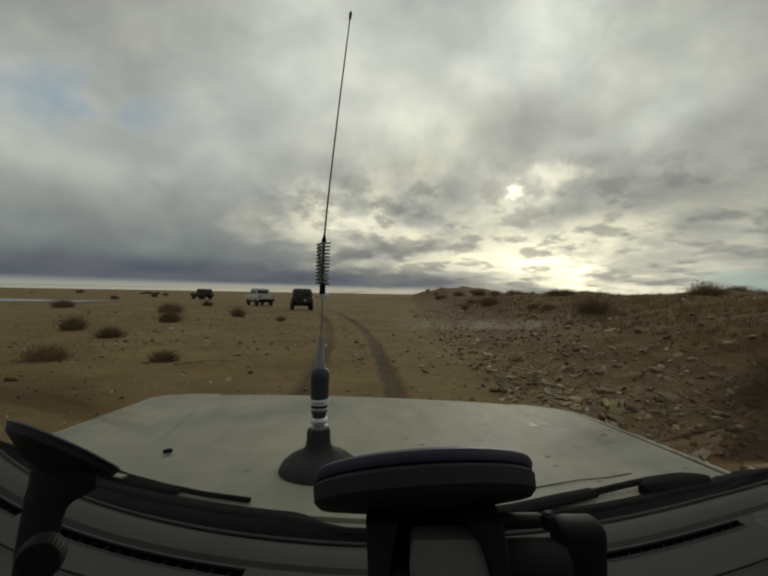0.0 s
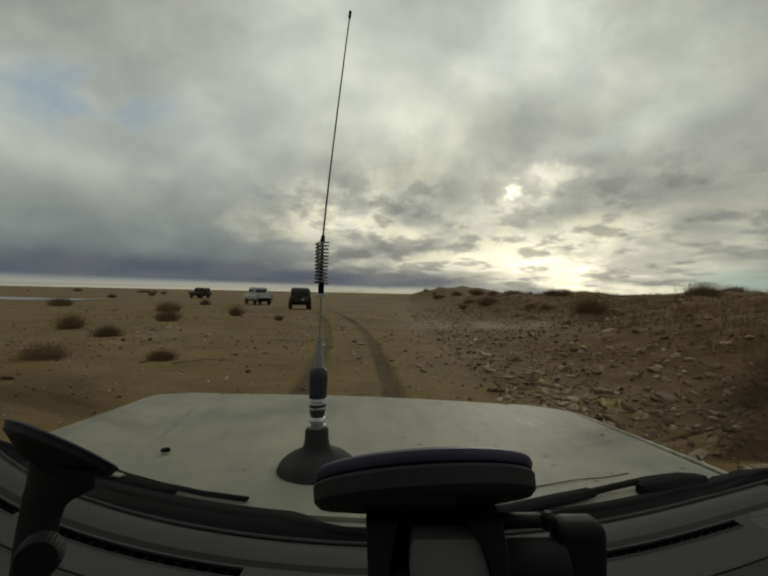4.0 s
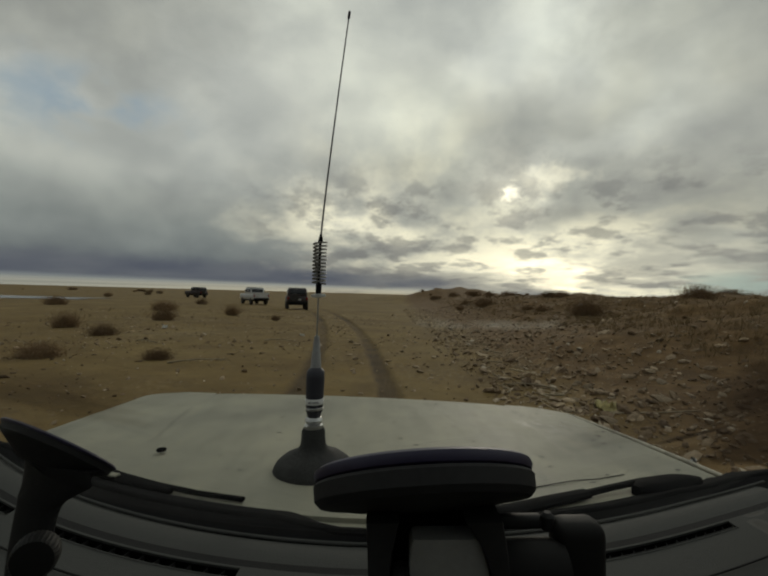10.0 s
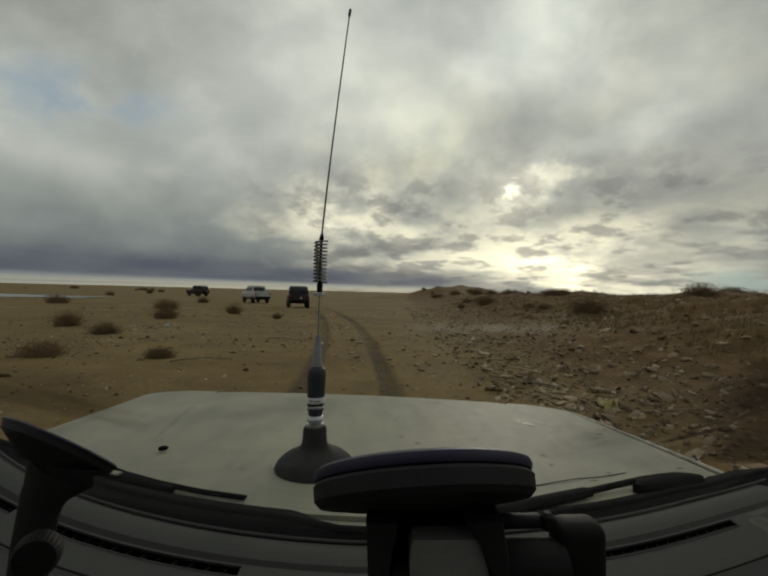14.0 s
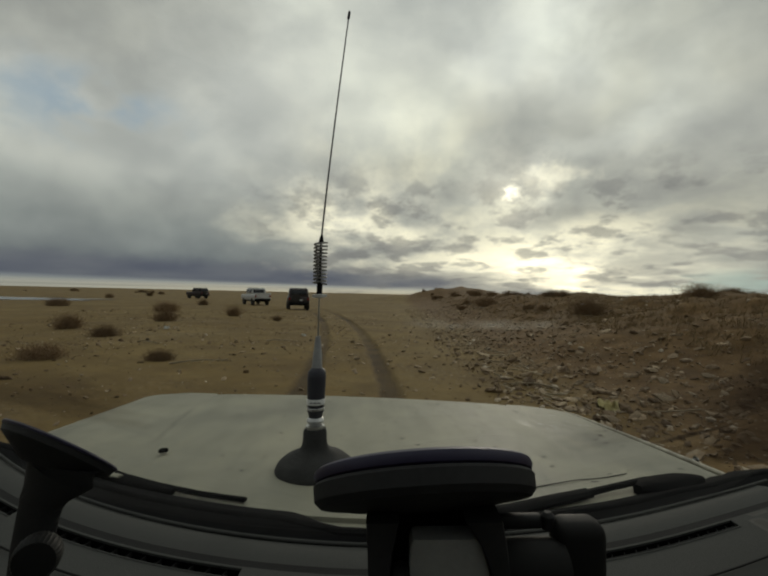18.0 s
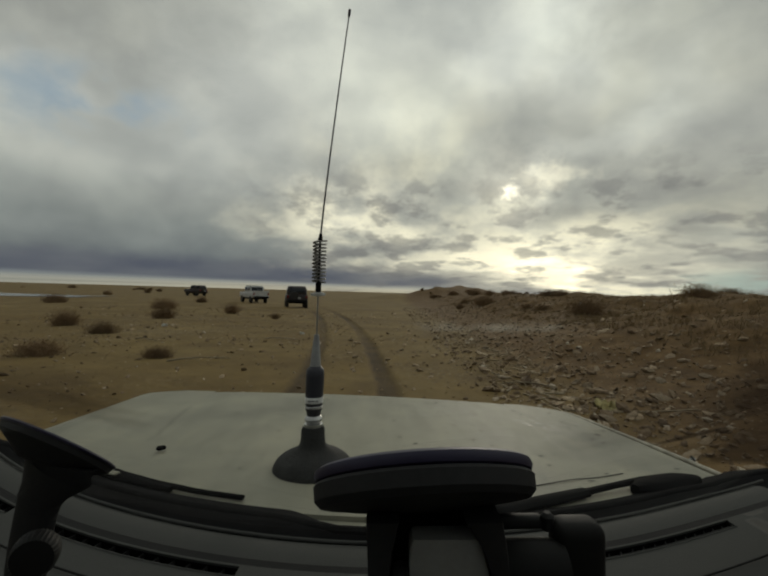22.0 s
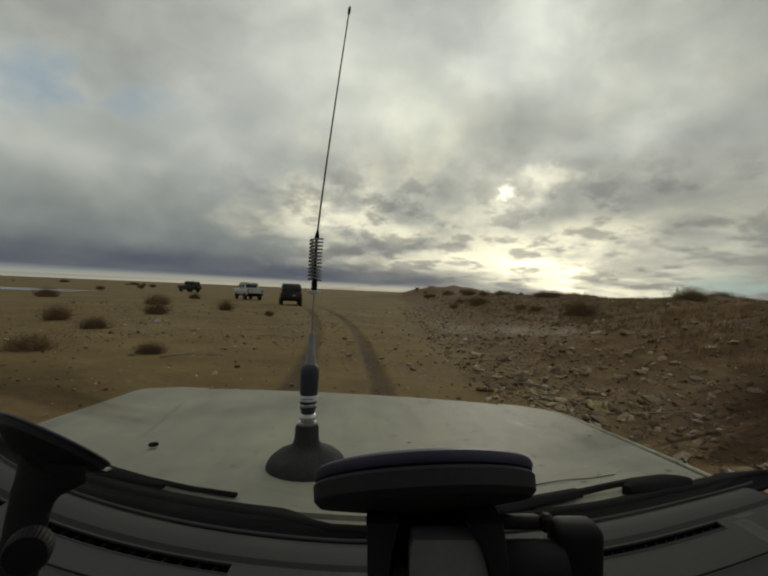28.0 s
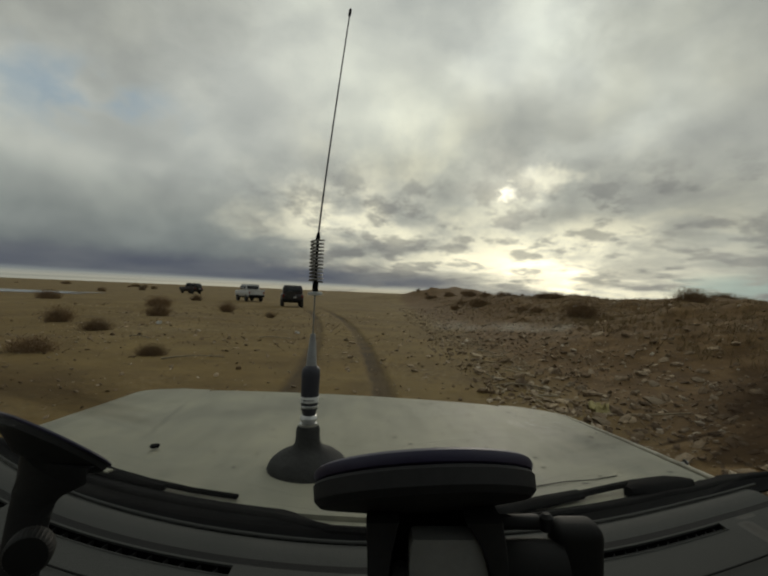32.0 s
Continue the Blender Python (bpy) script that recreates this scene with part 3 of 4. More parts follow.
def dash_y(x):
    """The bowed foot of the windscreen, as the dash follows it."""
    t = x + 0.06
    sag = 0.012 * smooth01(x / 0.34) * (1 - smooth01((x - 0.34) / 0.40))
    return 0.737 - sag + (0.435 * t * t if t < 0 else 0.184 * t * smooth01(t / 0.15) + 0.18 * t * t)


car = thing("off_road_car", CAR, "dusty white off-road car with open view over its bonnet", "car")


def hood_left(v):
    return -0.54 - 0.22 * v


def hood_point(u, v):
    x = hood_left(v) + (0.515 - hood_left(v)) * u
    y0 = cowl_y(x)
    y1 = 2.085 - 0.10 * (x - MID) ** 2
    y = y0 + (y1 - y0) * v
    edge = min(u, 1 - u) * 1.17
    z = panel_z(x, y) + 0.003 - 0.0025 * (1 - smooth01(edge / 0.04)) - 0.060 * smooth01((v - 0.93) / 0.07) ** 2 - 0.004 * (1 - smooth01(v / 0.03))
    z += 0.006 * (1 - ((u - 0.5) * 2) ** 2)
    return (x, y, z)


hood = part("hood", sheet(hood_point, 60, 60, 0.012), M_WHITE, car, "matt dusty white bonnet with chips and dents")


def fender(side):
    """side -1: left, 1: right. A flat top, a rounded shoulder and a wall down to the wheel arch."""
    inner = -0.60 if side < 0 else 0.5152
    def outer(y):
        base = -1.055 if side < 0 else 0.905
        return base - side * (0.20 * max(0, y - 1.20) ** 1.2 * 0.9 if side > 0 else 0.0)
    def f(u, v):
        x_in = inner if side > 0 else hood_left(v) + 0.006
        y0 = cowl_y(outer(1.2)) * u + cowl_y(inner) * (1 - u)
        y1 = 2.055 - 0.02 * u
        y = y0 + (y1 - y0) * v
        corner = smooth01((v - 0.80) / 0.20)
        x_out = outer(y) - side * 0.20 * corner ** 2
        w = min(1.0, u / 0.72)
        x = x_in + (x_out - x_in) * w
        z = panel_z(x, y) - 0.022 * smooth01((w - 0.8) / 0.2) - 0.05 * smooth01((v - 0.95) / 0.05) ** 2
        if u > 0.72:
            d = (u - 0.72) / 0.28
            x += side * 0.045 * math.sin(d * 1.57)
            z -= 0.62 * d ** 1.3
        return (x, y, z)
    return sheet(f, 44, 48)


part("fender", fender(-1), M_WHITE, car)
part("fender", fender(1), M_WHITE, car)


def fender_rim():
    """The rolled outer edge of the right wing, rubbed bright."""
    pts = []
    for i in range(30):
        y = 1.16 + 0.80 * i / 29
        x = 0.905 - 0.18 * max(0, y - 1.20) ** 1.2 - 0.20 * smooth01(((y - 1.15) / 0.90 - 0.80) / 0.20) ** 2
        pts.append((x - 0.006, y, panel_z(x, y) - 0.015))
    return tube(pts, 0.0065, 8)


part("wing_rim", fender_rim(), M_RUBBED, car, "rubbed pale edge of the wing")

# cowl: a pale strip under the wipers and the black seal of the windscreen


def cowl_strip(a, b, dz, x0=-1.05, x1=0.93):
    def f(u, v):
        x = x0 + (x1 - x0) * u
        y = cowl_y(x) - a - (b - a) * v
        return (x, y, panel_z(x, y) + dz)
    return sheet(f, 60, 2, 0.01)


def seal_top(x):
    """How far the black seal starts behind the bonnet's rear line; the white cowl dips lower in the middle."""
    dip = smooth01((x + 0.19) / 0.12) * smooth01((0.30 - x) / 0.14)
    return -0.009 + 0.055 * dip + 0.024 * smooth01((x - 0.66) / 0.08) * smooth01((0.90 - x) / 0.08)


def seal():
    def f(u, v):
        x = -1.10 + 2.20 * u
        top, low = cowl_y(x) - seal_top(x), dash_y(x) + 0.015
        y = top + (low - top) * v
        z = panel_z(x, y) + 0.006 + 0.010 * math.sin(math.pi * min(1.0, v * 1.15)) - 0.006 * v
        return (x, y, z)
    return sheet(f, 110, 10, 0.006)


part("cowl", cowl_strip(0.002, 0.080, -0.004), M_WHITE, car, "white cowl strip below the windscreen")
part("windscreen_seal", seal(), M_RUBBER, car, "black rubber windscreen seal")


def seal_bead():
    pts = []
    for i in range(41):
        x = -1.08 + 2.10 * i / 40
        y = 0.55 * (cowl_y(x) - seal_top(x)) + 0.45 * (dash_y(x) + 0.015)
        pts.append((x, y, panel_z(x, y) + 0.008))
    return tube(pts, 0.010, 10)


part("seal_bead", seal_bead(), M_RUBBER, car)


def flat_bar(points, lift, thick):
    """A flat bar lying over the panels: rows of x, y and half its width."""
    bm = bmesh.new()
    rings = []
    for i, (x, y, w) in enumerate(points):
        x0, y0, _ = points[max(0, i - 1)]
        x1, y1, _ = points[min(len(points) - 1, i + 1)]
        way = Vector((x1 - x0, y1 - y0, 0)).normalized()
        side = Vector((-way.y, way.x, 0))
        z = panel_z(x, y) + lift
        mid = Vector((x, y, z))
        rings.append([bm.verts.new(mid + side * (w * a) + Vector((0, 0, thick * b))) for a, b in ((1, 0), (1, 0.55), (0.6, 1), (-0.6, 1), (-1, 0.55), (-1, 0))])
    for a, b in zip(rings, rings[1:]):
        for i in range(6):
            j = (i + 1) % 6
            bm.faces.new((a[i], a[j], b[j], b[i]))
    bm.faces.new(rings[0][::-1])
    bm.faces.new(rings[-1])
    return bm


left_wiper = part("wiper", flat_bar([(-0.64, 1.012, 0.020), (-0.57, 0.975, 0.019), (-0.49, 0.938, 0.012), (-0.43, 0.914, 0.004)], 0.006, 0.010), M_RUBBER, car, "black wiper parked at the cowl")
part("wiper_blade", flat_bar([(-0.56, 0.978, 0.008), (-0.47, 0.938, 0.007), (-0.37, 0.904, 0.006), (-0.276, 0.884, 0.006)], 0.010, 0.007), M_RUBBER, left_wiper)
part("cowl_patch", flat_bar([(-0.632, 0.988, 0.007), (-0.60, 0.974, 0.008), (-0.565, 0.962, 0.007)], 0.018, 0.004), M_WHITE, car, "white paint showing between wiper and seal")
right_wiper = part("wiper", flat_bar([(0.68, 1.100, 0.012), (0.60, 1.075, 0.008), (0.50, 1.022, 0.007), (0.40, 0.966, 0.008)], 0.012, 0.010), M_RUBBER, car, "black wiper parked at the cowl")
part("wiper_blade", flat_bar([(0.430, 0.986, 0.014), (0.34, 0.940, 0.017), (0.24, 0.886, 0.018), (0.12, 0.838, 0.016), (0.03, 0.815, 0.012)], 0.010, 0.012), M_RUBBER, right_wiper)
part("pivot_cover", flat_bar([(0.555, 1.020, 0.010), (0.585, 1.042, 0.032), (0.64, 1.068, 0.042), (0.70, 1.092, 0.040), (0.735, 1.098, 0.026), (0.752, 1.100, 0.008)], 0.002, 0.020), M_RUBBER, right_wiper)

seam = [(0.30 + 0.02 * i, 1.013 + 0.00972 * i) for i in range(16)]
part("bonnet_seam", tube([(x, y, panel_z(x, y) + 0.0012 + 0.0062 * smooth01((0.53 - x) / 0.10)) for x, y in seam], 0.0011, 6), M_CHIP, car, "thin dark crack along the rear edge of the bonnet")
stud = part("wing_bolt", lathe([(0.0005, 0.0), (0.004, 0.0), (0.004, 0.010), (0.0075, 0.011), (0.0075, 0.015), (0.004, 0.0175), (0.0005, 0.018)], 12, pose(0.913, 1.38, -0.523, 0, 90, 0)), M_STEEL, car, "small bright bolt on the wing")
part("washer", lathe([(0.004, 0.0), (0.011, 0.0), (0.011, 0.0025), (0.004, 0.0025)], 16, pose(0.921, 1.38, -0.523, 0, 90, 0)), M_DARKSTEEL, stud)

# marks on the bonnet
bm = lathe([(0.0001, 0.0), (0.011, 0.0), (0.0125, 0.003), (0.011, 0.006), (0.007, 0.005), (0.0001, 0.005)], 20, pose(-0.575, 1.168, panel_z(-0.575, 1.168) + 0.008), None, False)
part("hole_plug", bm, M_HOLE, car, "black plug in a hole of the bonnet")
rng = random.Random(4)
for i in range(110):
    x, y = rng.uniform(-0.50, 0.80), rng.uniform(1.0, 1.95)
    s = rng.uniform(0.0015, 0.0045)
    zz = hood_point((x + 0.65) / 1.17, max(0, min(1, (y - cowl_y(x)) / (2.07 - cowl_y(x)))))[2] if x < 0.51 else panel_z(x, y)
    bm = bmesh.new()
    bmesh.ops.create_circle(bm, cap_ends=True, segments=7, radius=s)
    for v in bm.verts:
        v.co = Vector((v.co.x * rng.uniform(1.2, 2.6) + x, v.co.y * rng.uniform(0.5, 1.0) + y, zz + 0.0016))
    part("paint_chip", bm, M_CHIP, car, "", False)
# flaking glossy slivers by the corner of the bonnet
M_CRACK = material("crackled_clear_coat", (0.320, 0.310, 0.256), 0.40, 0, 0.28, 14, 75, 0.30, spec=0.42)
rng = random.Random(9)
for i in range(26):
    cx, cy, ln, wd, turn = 0.55 + rng.gauss(0, 0.085), 1.64 + rng.gauss(0, 0.085), rng.uniform(0.010, 0.050), rng.uniform(0.002, 0.005), radians(rng.gauss(-28, 28))
    def sliver(u, v):
        p, q = (u - 0.5) * ln, (v - 0.5) * wd * math.sin(math.pi * min(0.97, max(0.03, u))) * 2
        x, y = cx + p * math.cos(turn) - q * math.sin(turn), cy + p * math.sin(turn) + q * math.cos(turn)
        return (x, y, panel_z(x, y) + (0.0040 if x < 0.515 else 0.0016))
    part("paint_flake", sheet(sliver, 10, 2), M_CRACK, car)

# front end, sides, roof and wheels
part("front_panel", box((1.55, 0.10, 0.52), (MID, 1.975, -0.80), 0.03), M_WHITE, car)
part("grille", box((0.95, 0.04, 0.22), (MID, 2.045, -0.70), 0.01), M_BLACK, car, "black grille")
part("bumper", box((1.80, 0.16, 0.20), (MID, 2.08, -1.02), 0.04), M_GREY, car, "dark grey bumper")
for s in (-1, 1):
    part("headlight", lathe([(0.001, 0), (0.09, 0.0), (0.095, 0.02), (0.07, 0.045), (0.001, 0.055)], 24, pose(MID + s * 0.63, 2.02, -0.70, -90)), M_CLEAR, car, "round clear headlight")
for s in (-1, 1):
    xo = MID + s * 0.90
    part("door_side", box((0.07, 3.35, 0.70), (xo, -0.75, -0.80), 0.02), M_WHITE, car)
    part("window_sill", box((0.09, 3.3, 0.05), (xo, -0.75, -0.43), 0.01), M_CABIN, car)
    part("roof_post", tube([(MID + s * 1.04, 0.98, -0.47), (MID + s * 0.88, 0.15, 0.02), (MID + s * 0.74, -0.46, 0.31)], 0.035, 10), M_WHITE, car)
    for y in (-1.05, -2.35):
        part("roof_post", box((0.06, 0.10, 0.76), (MID + s * 0.83, y, -0.05), 0.015, pose(0, 0, 0, 0, -s * 9, 0)), M_WHITE, car)
part("roof", box((1.58, 2.05, 0.05), (MID, -1.46, 0.335), 0.02), M_WHITE, car)
part("headliner", box((1.50, 1.98, 0.012), (MID, -1.46, 0.300), 0.004), M_CABIN, car)
part("tailgate", box((1.74, 0.07, 1.44), (MID, -2.42, -0.42), 0.02), M_WHITE, car)
part("cabin_floor", box((1.74, 3.4, 0.05), (MID, -0.75, -1.12), 0.01), M_CABIN, car)
part("firewall", box((1.72, 0.05, 0.62), (MID, 0.80, -0.80), 0.01), M_CABIN, car)
for s in (-1, 1):
    for y in (1.32, -1.40):
        xw = MID + s * 0.80
        m = pose(xw, y, -1.165, 0, 90, 0)
        tyre = lathe([(0.20, -0.11), (0.34, -0.115), (0.375, -0.09), (0.38, 0.0), (0.375, 0.09), (0.34, 0.115), (0.20, 0.11)], 36, m)
        wheel = part("wheel", tyre, M_TYRE, car, "dusty black tyre on a steel rim")
        part("rim", lathe([(0.02, -0.07), (0.08, -0.075), (0.16, -0.04), (0.205, -0.105), (0.205, 0.105), (0.16, 0.04), (0.08, 0.075), (0.02, 0.07)], 28, m), M_STEEL, wheel)

# windscreen


def pane(u, v):
    x = MID + (u - 0.5) * (1.52 + 0.16 * v)
    top, bottom = -0.47, cowl_y(x) - 0.075
    y = top + (bottom - top) * v
    z = 0.030 - 0.566 * y + 0.32 * abs(x) ** 1.4 * smooth01((y + 0.45) / 0.6)
    zb = panel_z(x, bottom) + 0.008
    z = z + (zb - (0.030 - 0.566 * bottom + 0.32 * abs(x) ** 1.4)) * smooth01((v - 0.72) / 0.28)
    return (x, y, z)


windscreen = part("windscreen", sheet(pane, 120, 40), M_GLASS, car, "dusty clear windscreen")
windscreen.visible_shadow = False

# dashboard


def dash_strip(a, b, za, zb, x0=-0.98, x1=0.86, rows=3, thick=0.012, swell=0.0):
    """A band of the dash: a and b metres from the windscreen's foot, heights at both edges."""
    def f(u, v):
        x = x0 + (x1 - x0) * u
        y = dash_y(x) - a - (b - a) * v
        return (x, y, za + (zb - za) * v + swell * math.sin(math.pi * v) + TILT * (x + 0.06))
    return sheet(f, 60, rows, thick)


SLOT_A, SLOT_B = 0.087, 0.111
SLOTS = ((-0.93, -0.648), (-0.555, -0.212), (0.335, 0.645))


def dash_top(a):
    return -0.409 + 0.009 * (a - 0.085) / 0.535


def dash_piece(bm, a, b, x0, x1, cols):
    def f(u, v):
        x = x0 + (x1 - x0) * u
        q = a + (b - a) * v
        return (x, dash_y(x) - q, dash_top(q) + TILT * (x + 0.06))
    return sheet(f, cols, 2, 0.004, bm)


bm = bmesh.new()
cuts = (-0.98, *SLOTS[0], *SLOTS[1], *SLOTS[2], 0.86)
for a, b in ((0.082, SLOT_A), (SLOT_A, SLOT_B), (SLOT_B, 0.62)):
    for i in range(7):
        if a != SLOT_A or i % 2 == 0:
            dash_piece(bm, a, b, cuts[i], cuts[i + 1], 14)
bmesh.ops.remove_doubles(bm, verts=bm.verts, dist=0.0002)
dash = part("dashboard", bm, M_DASH, car, "grey grained plastic dashboard")
part("front_ledge", dash_strip(-0.017, 0.062, -0.424, -0.4145, rows=8, swell=0.006), M_DASH, dash, "grey ledge at the foot of the windscreen")
# almost flush: the shade of a deeper groove is put into its dark colour
part("groove", dash_strip(0.0605, 0.0835, -0.4125, -0.4125), M_DASHDARK, dash, "shallow groove along the dash, its shade painted dark")
part("ledge_lip", tube([(x / 20, dash_y(x / 20) + 0.0165, -0.4195 + TILT * (x / 20 + 0.06)) for x in range(-19, 19)], 0.0032, 8), M_DASH, dash)


def vent(x0, x1):
    """A sunk demister slot with fins."""
    n = 16
    def strip(a, b, za, zb):
        def f(u, v):
            x = x0 + (x1 - x0) * u
            return (x, dash_y(x) - a - (b - a) * v, za + (zb - za) * v + TILT * (x + 0.06))
        return f
    z = dash_top(0.099)
    bm = sheet(strip(SLOT_A, SLOT_B, z - 0.035, z - 0.035), n, 1, 0.002)
    sheet(strip(SLOT_A, SLOT_A + 0.001, z - 0.004, z - 0.035), n, 1, 0.0, bm)
    sheet(strip(SLOT_B, SLOT_B - 0.001, z - 0.004, z - 0.035), n, 1, 0.0, bm)
    body = part("vent", bm, M_HOLE, dash, "dark sunk demister slot with fins")
    for a in (SLOT_A, SLOT_B):
        pts = []
        for i in range(n + 1):
            x = x0 + (x1 - x0) * i / n
            pts.append((x, dash_y(x) - a, dash_top(a) + TILT * (x + 0.06)))
        part("vent_rim", tube(pts, 0.0016, 6), M_DASH, body)
    count = 13
    for i in range(1, count):
        x = x0 + (x1 - x0) * i / count
        part("fin", box((0.0016, 0.024, 0.014), (x, dash_y(x) - 0.099, z - 0.013 + TILT * (x + 0.06)), 0, pose(0, 0, 0, 0, 0, -18)), M_DASHDARK, body, "", False)


for x0, x1 in SLOTS:
    vent(x0, x1)
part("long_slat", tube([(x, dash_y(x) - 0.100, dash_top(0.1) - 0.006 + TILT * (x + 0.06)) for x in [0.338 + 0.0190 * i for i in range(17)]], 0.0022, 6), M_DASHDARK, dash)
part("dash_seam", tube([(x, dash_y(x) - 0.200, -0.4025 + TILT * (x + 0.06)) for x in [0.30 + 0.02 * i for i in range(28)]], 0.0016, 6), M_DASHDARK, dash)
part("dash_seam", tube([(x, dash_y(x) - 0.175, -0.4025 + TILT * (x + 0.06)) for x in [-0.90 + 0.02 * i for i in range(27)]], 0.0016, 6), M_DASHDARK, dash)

# ---- whip antenna on its magnet foot ----
U = 0.001147
AB = Vector((-0.171, 1.071, panel_z(-0.171, 1.071) + 0.009))
antenna = thing("whip_antenna", CAR @ Matrix.Translation(AB), "slate grey whip antenna with spring on a magnet foot", "antenna")


def lean_x(h):
    """How far the mast leans to the side at a height, in the same small units."""
    h = max(0, h)
    return 17 * h / 400 if h < 400 else 17 + 64 * ((h - 400) / 480) ** 1.10


def ant_part(name, pairs, mat, parent, label="", seg=28):
    bm = lathe([(r * U, h * U) for r, h in pairs], seg)
    for v in bm.verts:
        v.co.x += lean_x(v.co.z / U - 60) * U
    return part(name, bm, mat, parent, label)


ant_part("magnet_foot", [(78, -8), (81, -2), (81, 8), (74, 20), (60, 31), (44, 38), (32, 44), (26, 53), (24, 66), (24, 80), (21, 87)], M_FOOT, antenna, "flared grey rubber-clad foot")
ant_part("collar", [(18, 86), (19, 89), (19, 93), (13, 95), (16, 98), (18, 103), (16, 108), (12, 111)], M_STEEL, antenna, "steel collar")
mast = ant_part("mast_body", [(13, 106), (15, 118), (17, 122), (17, 140), (18, 150), (19, 190), (18, 202), (13, 208), (10, 211)], M_ANT, antenna, "dark slate mast sleeve")
ant_part("label_band", [(17.6, 136), (18.6, 137), (18.6, 147), (17.9, 148)], M_LABEL, mast, "white label band with unreadable print")
for i in range(3):
    bm = box((6 * U, 0.6 * U, 1.8 * U), ((lean_x(80) - 7 + i * 7.5) * U, (-18.6 + 0.9 * (i != 1)) * U, 142 * U))
    part("print_bar", bm, M_ANT, mast, "", False)
ant_part("steel_band", [(16.5, 124), (17.6, 125), (17.6, 129), (16.8, 130)], M_STEEL, mast)
ant_part("tapered_sleeve", [(11, 209), (10, 221), (7.5, 251), (5.5, 270), (5.5, 274)], M_SLEEVE, antenna, "grey tapered sleeve")
ant_part("lower_rod", [(1.7, 272), (1.5, 356)], M_STEEL, antenna, "", 10)
ant_part("rain_disc", [(2, 352), (15, 354), (15, 359), (2, 361)], M_CLEAR, antenna, "milky clear disc")
ant_part("spring_core", [(5, 358), (6.0, 361), (6.0, 379), (2.6, 382), (2.6, 464), (5, 466), (4.5, 472), (2, 482)], M_RUBBER, antenna, "black spring core", 14)
coil = []
for i in range(12 * 16 + 1):
    a = 2 * math.pi * i / 16
    h = 380 + 85 * i / (12 * 16)
    coil.append(((13 * math.cos(a) + lean_x(h - 60)) * U, 13 * math.sin(a) * U, h * U))
part("spring", tube(coil, 1.9 * U, 6), M_COIL, antenna, "dark steel loading spring")
whip = tube([(lean_x(h - 60 + 0.001) * U, 0.0, h * U) for h in range(466, 934, 12)], lambda s: (1.9 - 0.6 * s) * U, 8)
part("whip", whip, M_DARKSTEEL, antenna, "thin twisted steel whip")
ant_part("tip", [(2.2, 922), (2.8, 924), (2.8, 935), (1.5, 938)], M_RUBBER, antenna, "", 10)

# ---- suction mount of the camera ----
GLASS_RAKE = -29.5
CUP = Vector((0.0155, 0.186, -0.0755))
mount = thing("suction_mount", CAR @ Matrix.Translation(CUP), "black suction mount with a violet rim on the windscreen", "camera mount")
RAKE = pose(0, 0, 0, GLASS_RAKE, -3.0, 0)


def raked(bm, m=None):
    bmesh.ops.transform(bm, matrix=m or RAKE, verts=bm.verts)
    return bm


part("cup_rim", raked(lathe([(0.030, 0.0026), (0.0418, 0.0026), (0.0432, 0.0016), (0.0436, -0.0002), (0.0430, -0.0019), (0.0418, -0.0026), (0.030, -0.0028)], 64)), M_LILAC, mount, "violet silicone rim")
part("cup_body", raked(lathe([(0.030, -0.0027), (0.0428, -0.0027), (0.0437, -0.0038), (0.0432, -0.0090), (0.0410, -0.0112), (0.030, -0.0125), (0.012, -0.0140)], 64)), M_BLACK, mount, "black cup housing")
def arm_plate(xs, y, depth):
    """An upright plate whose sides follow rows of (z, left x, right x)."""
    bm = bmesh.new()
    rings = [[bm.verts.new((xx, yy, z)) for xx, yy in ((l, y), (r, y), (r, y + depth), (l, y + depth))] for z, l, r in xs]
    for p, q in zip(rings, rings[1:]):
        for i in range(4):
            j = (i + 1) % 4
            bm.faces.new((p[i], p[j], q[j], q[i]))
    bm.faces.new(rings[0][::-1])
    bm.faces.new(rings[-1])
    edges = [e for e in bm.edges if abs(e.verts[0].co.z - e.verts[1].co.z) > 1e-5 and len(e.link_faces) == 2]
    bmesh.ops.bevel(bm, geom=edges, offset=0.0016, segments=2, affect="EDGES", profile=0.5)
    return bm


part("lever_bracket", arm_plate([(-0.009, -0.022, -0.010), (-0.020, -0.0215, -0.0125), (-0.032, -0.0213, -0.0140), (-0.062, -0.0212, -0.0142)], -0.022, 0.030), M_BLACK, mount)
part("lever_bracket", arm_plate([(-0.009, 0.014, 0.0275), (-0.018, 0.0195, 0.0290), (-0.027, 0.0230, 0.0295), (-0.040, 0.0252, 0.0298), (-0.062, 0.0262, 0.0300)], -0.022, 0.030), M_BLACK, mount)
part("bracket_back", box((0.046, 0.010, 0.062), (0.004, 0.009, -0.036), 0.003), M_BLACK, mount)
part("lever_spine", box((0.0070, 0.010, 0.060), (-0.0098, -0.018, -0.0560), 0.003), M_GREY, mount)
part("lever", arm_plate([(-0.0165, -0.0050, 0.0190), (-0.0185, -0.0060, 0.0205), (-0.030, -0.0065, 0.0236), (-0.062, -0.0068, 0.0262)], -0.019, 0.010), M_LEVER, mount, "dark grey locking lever")
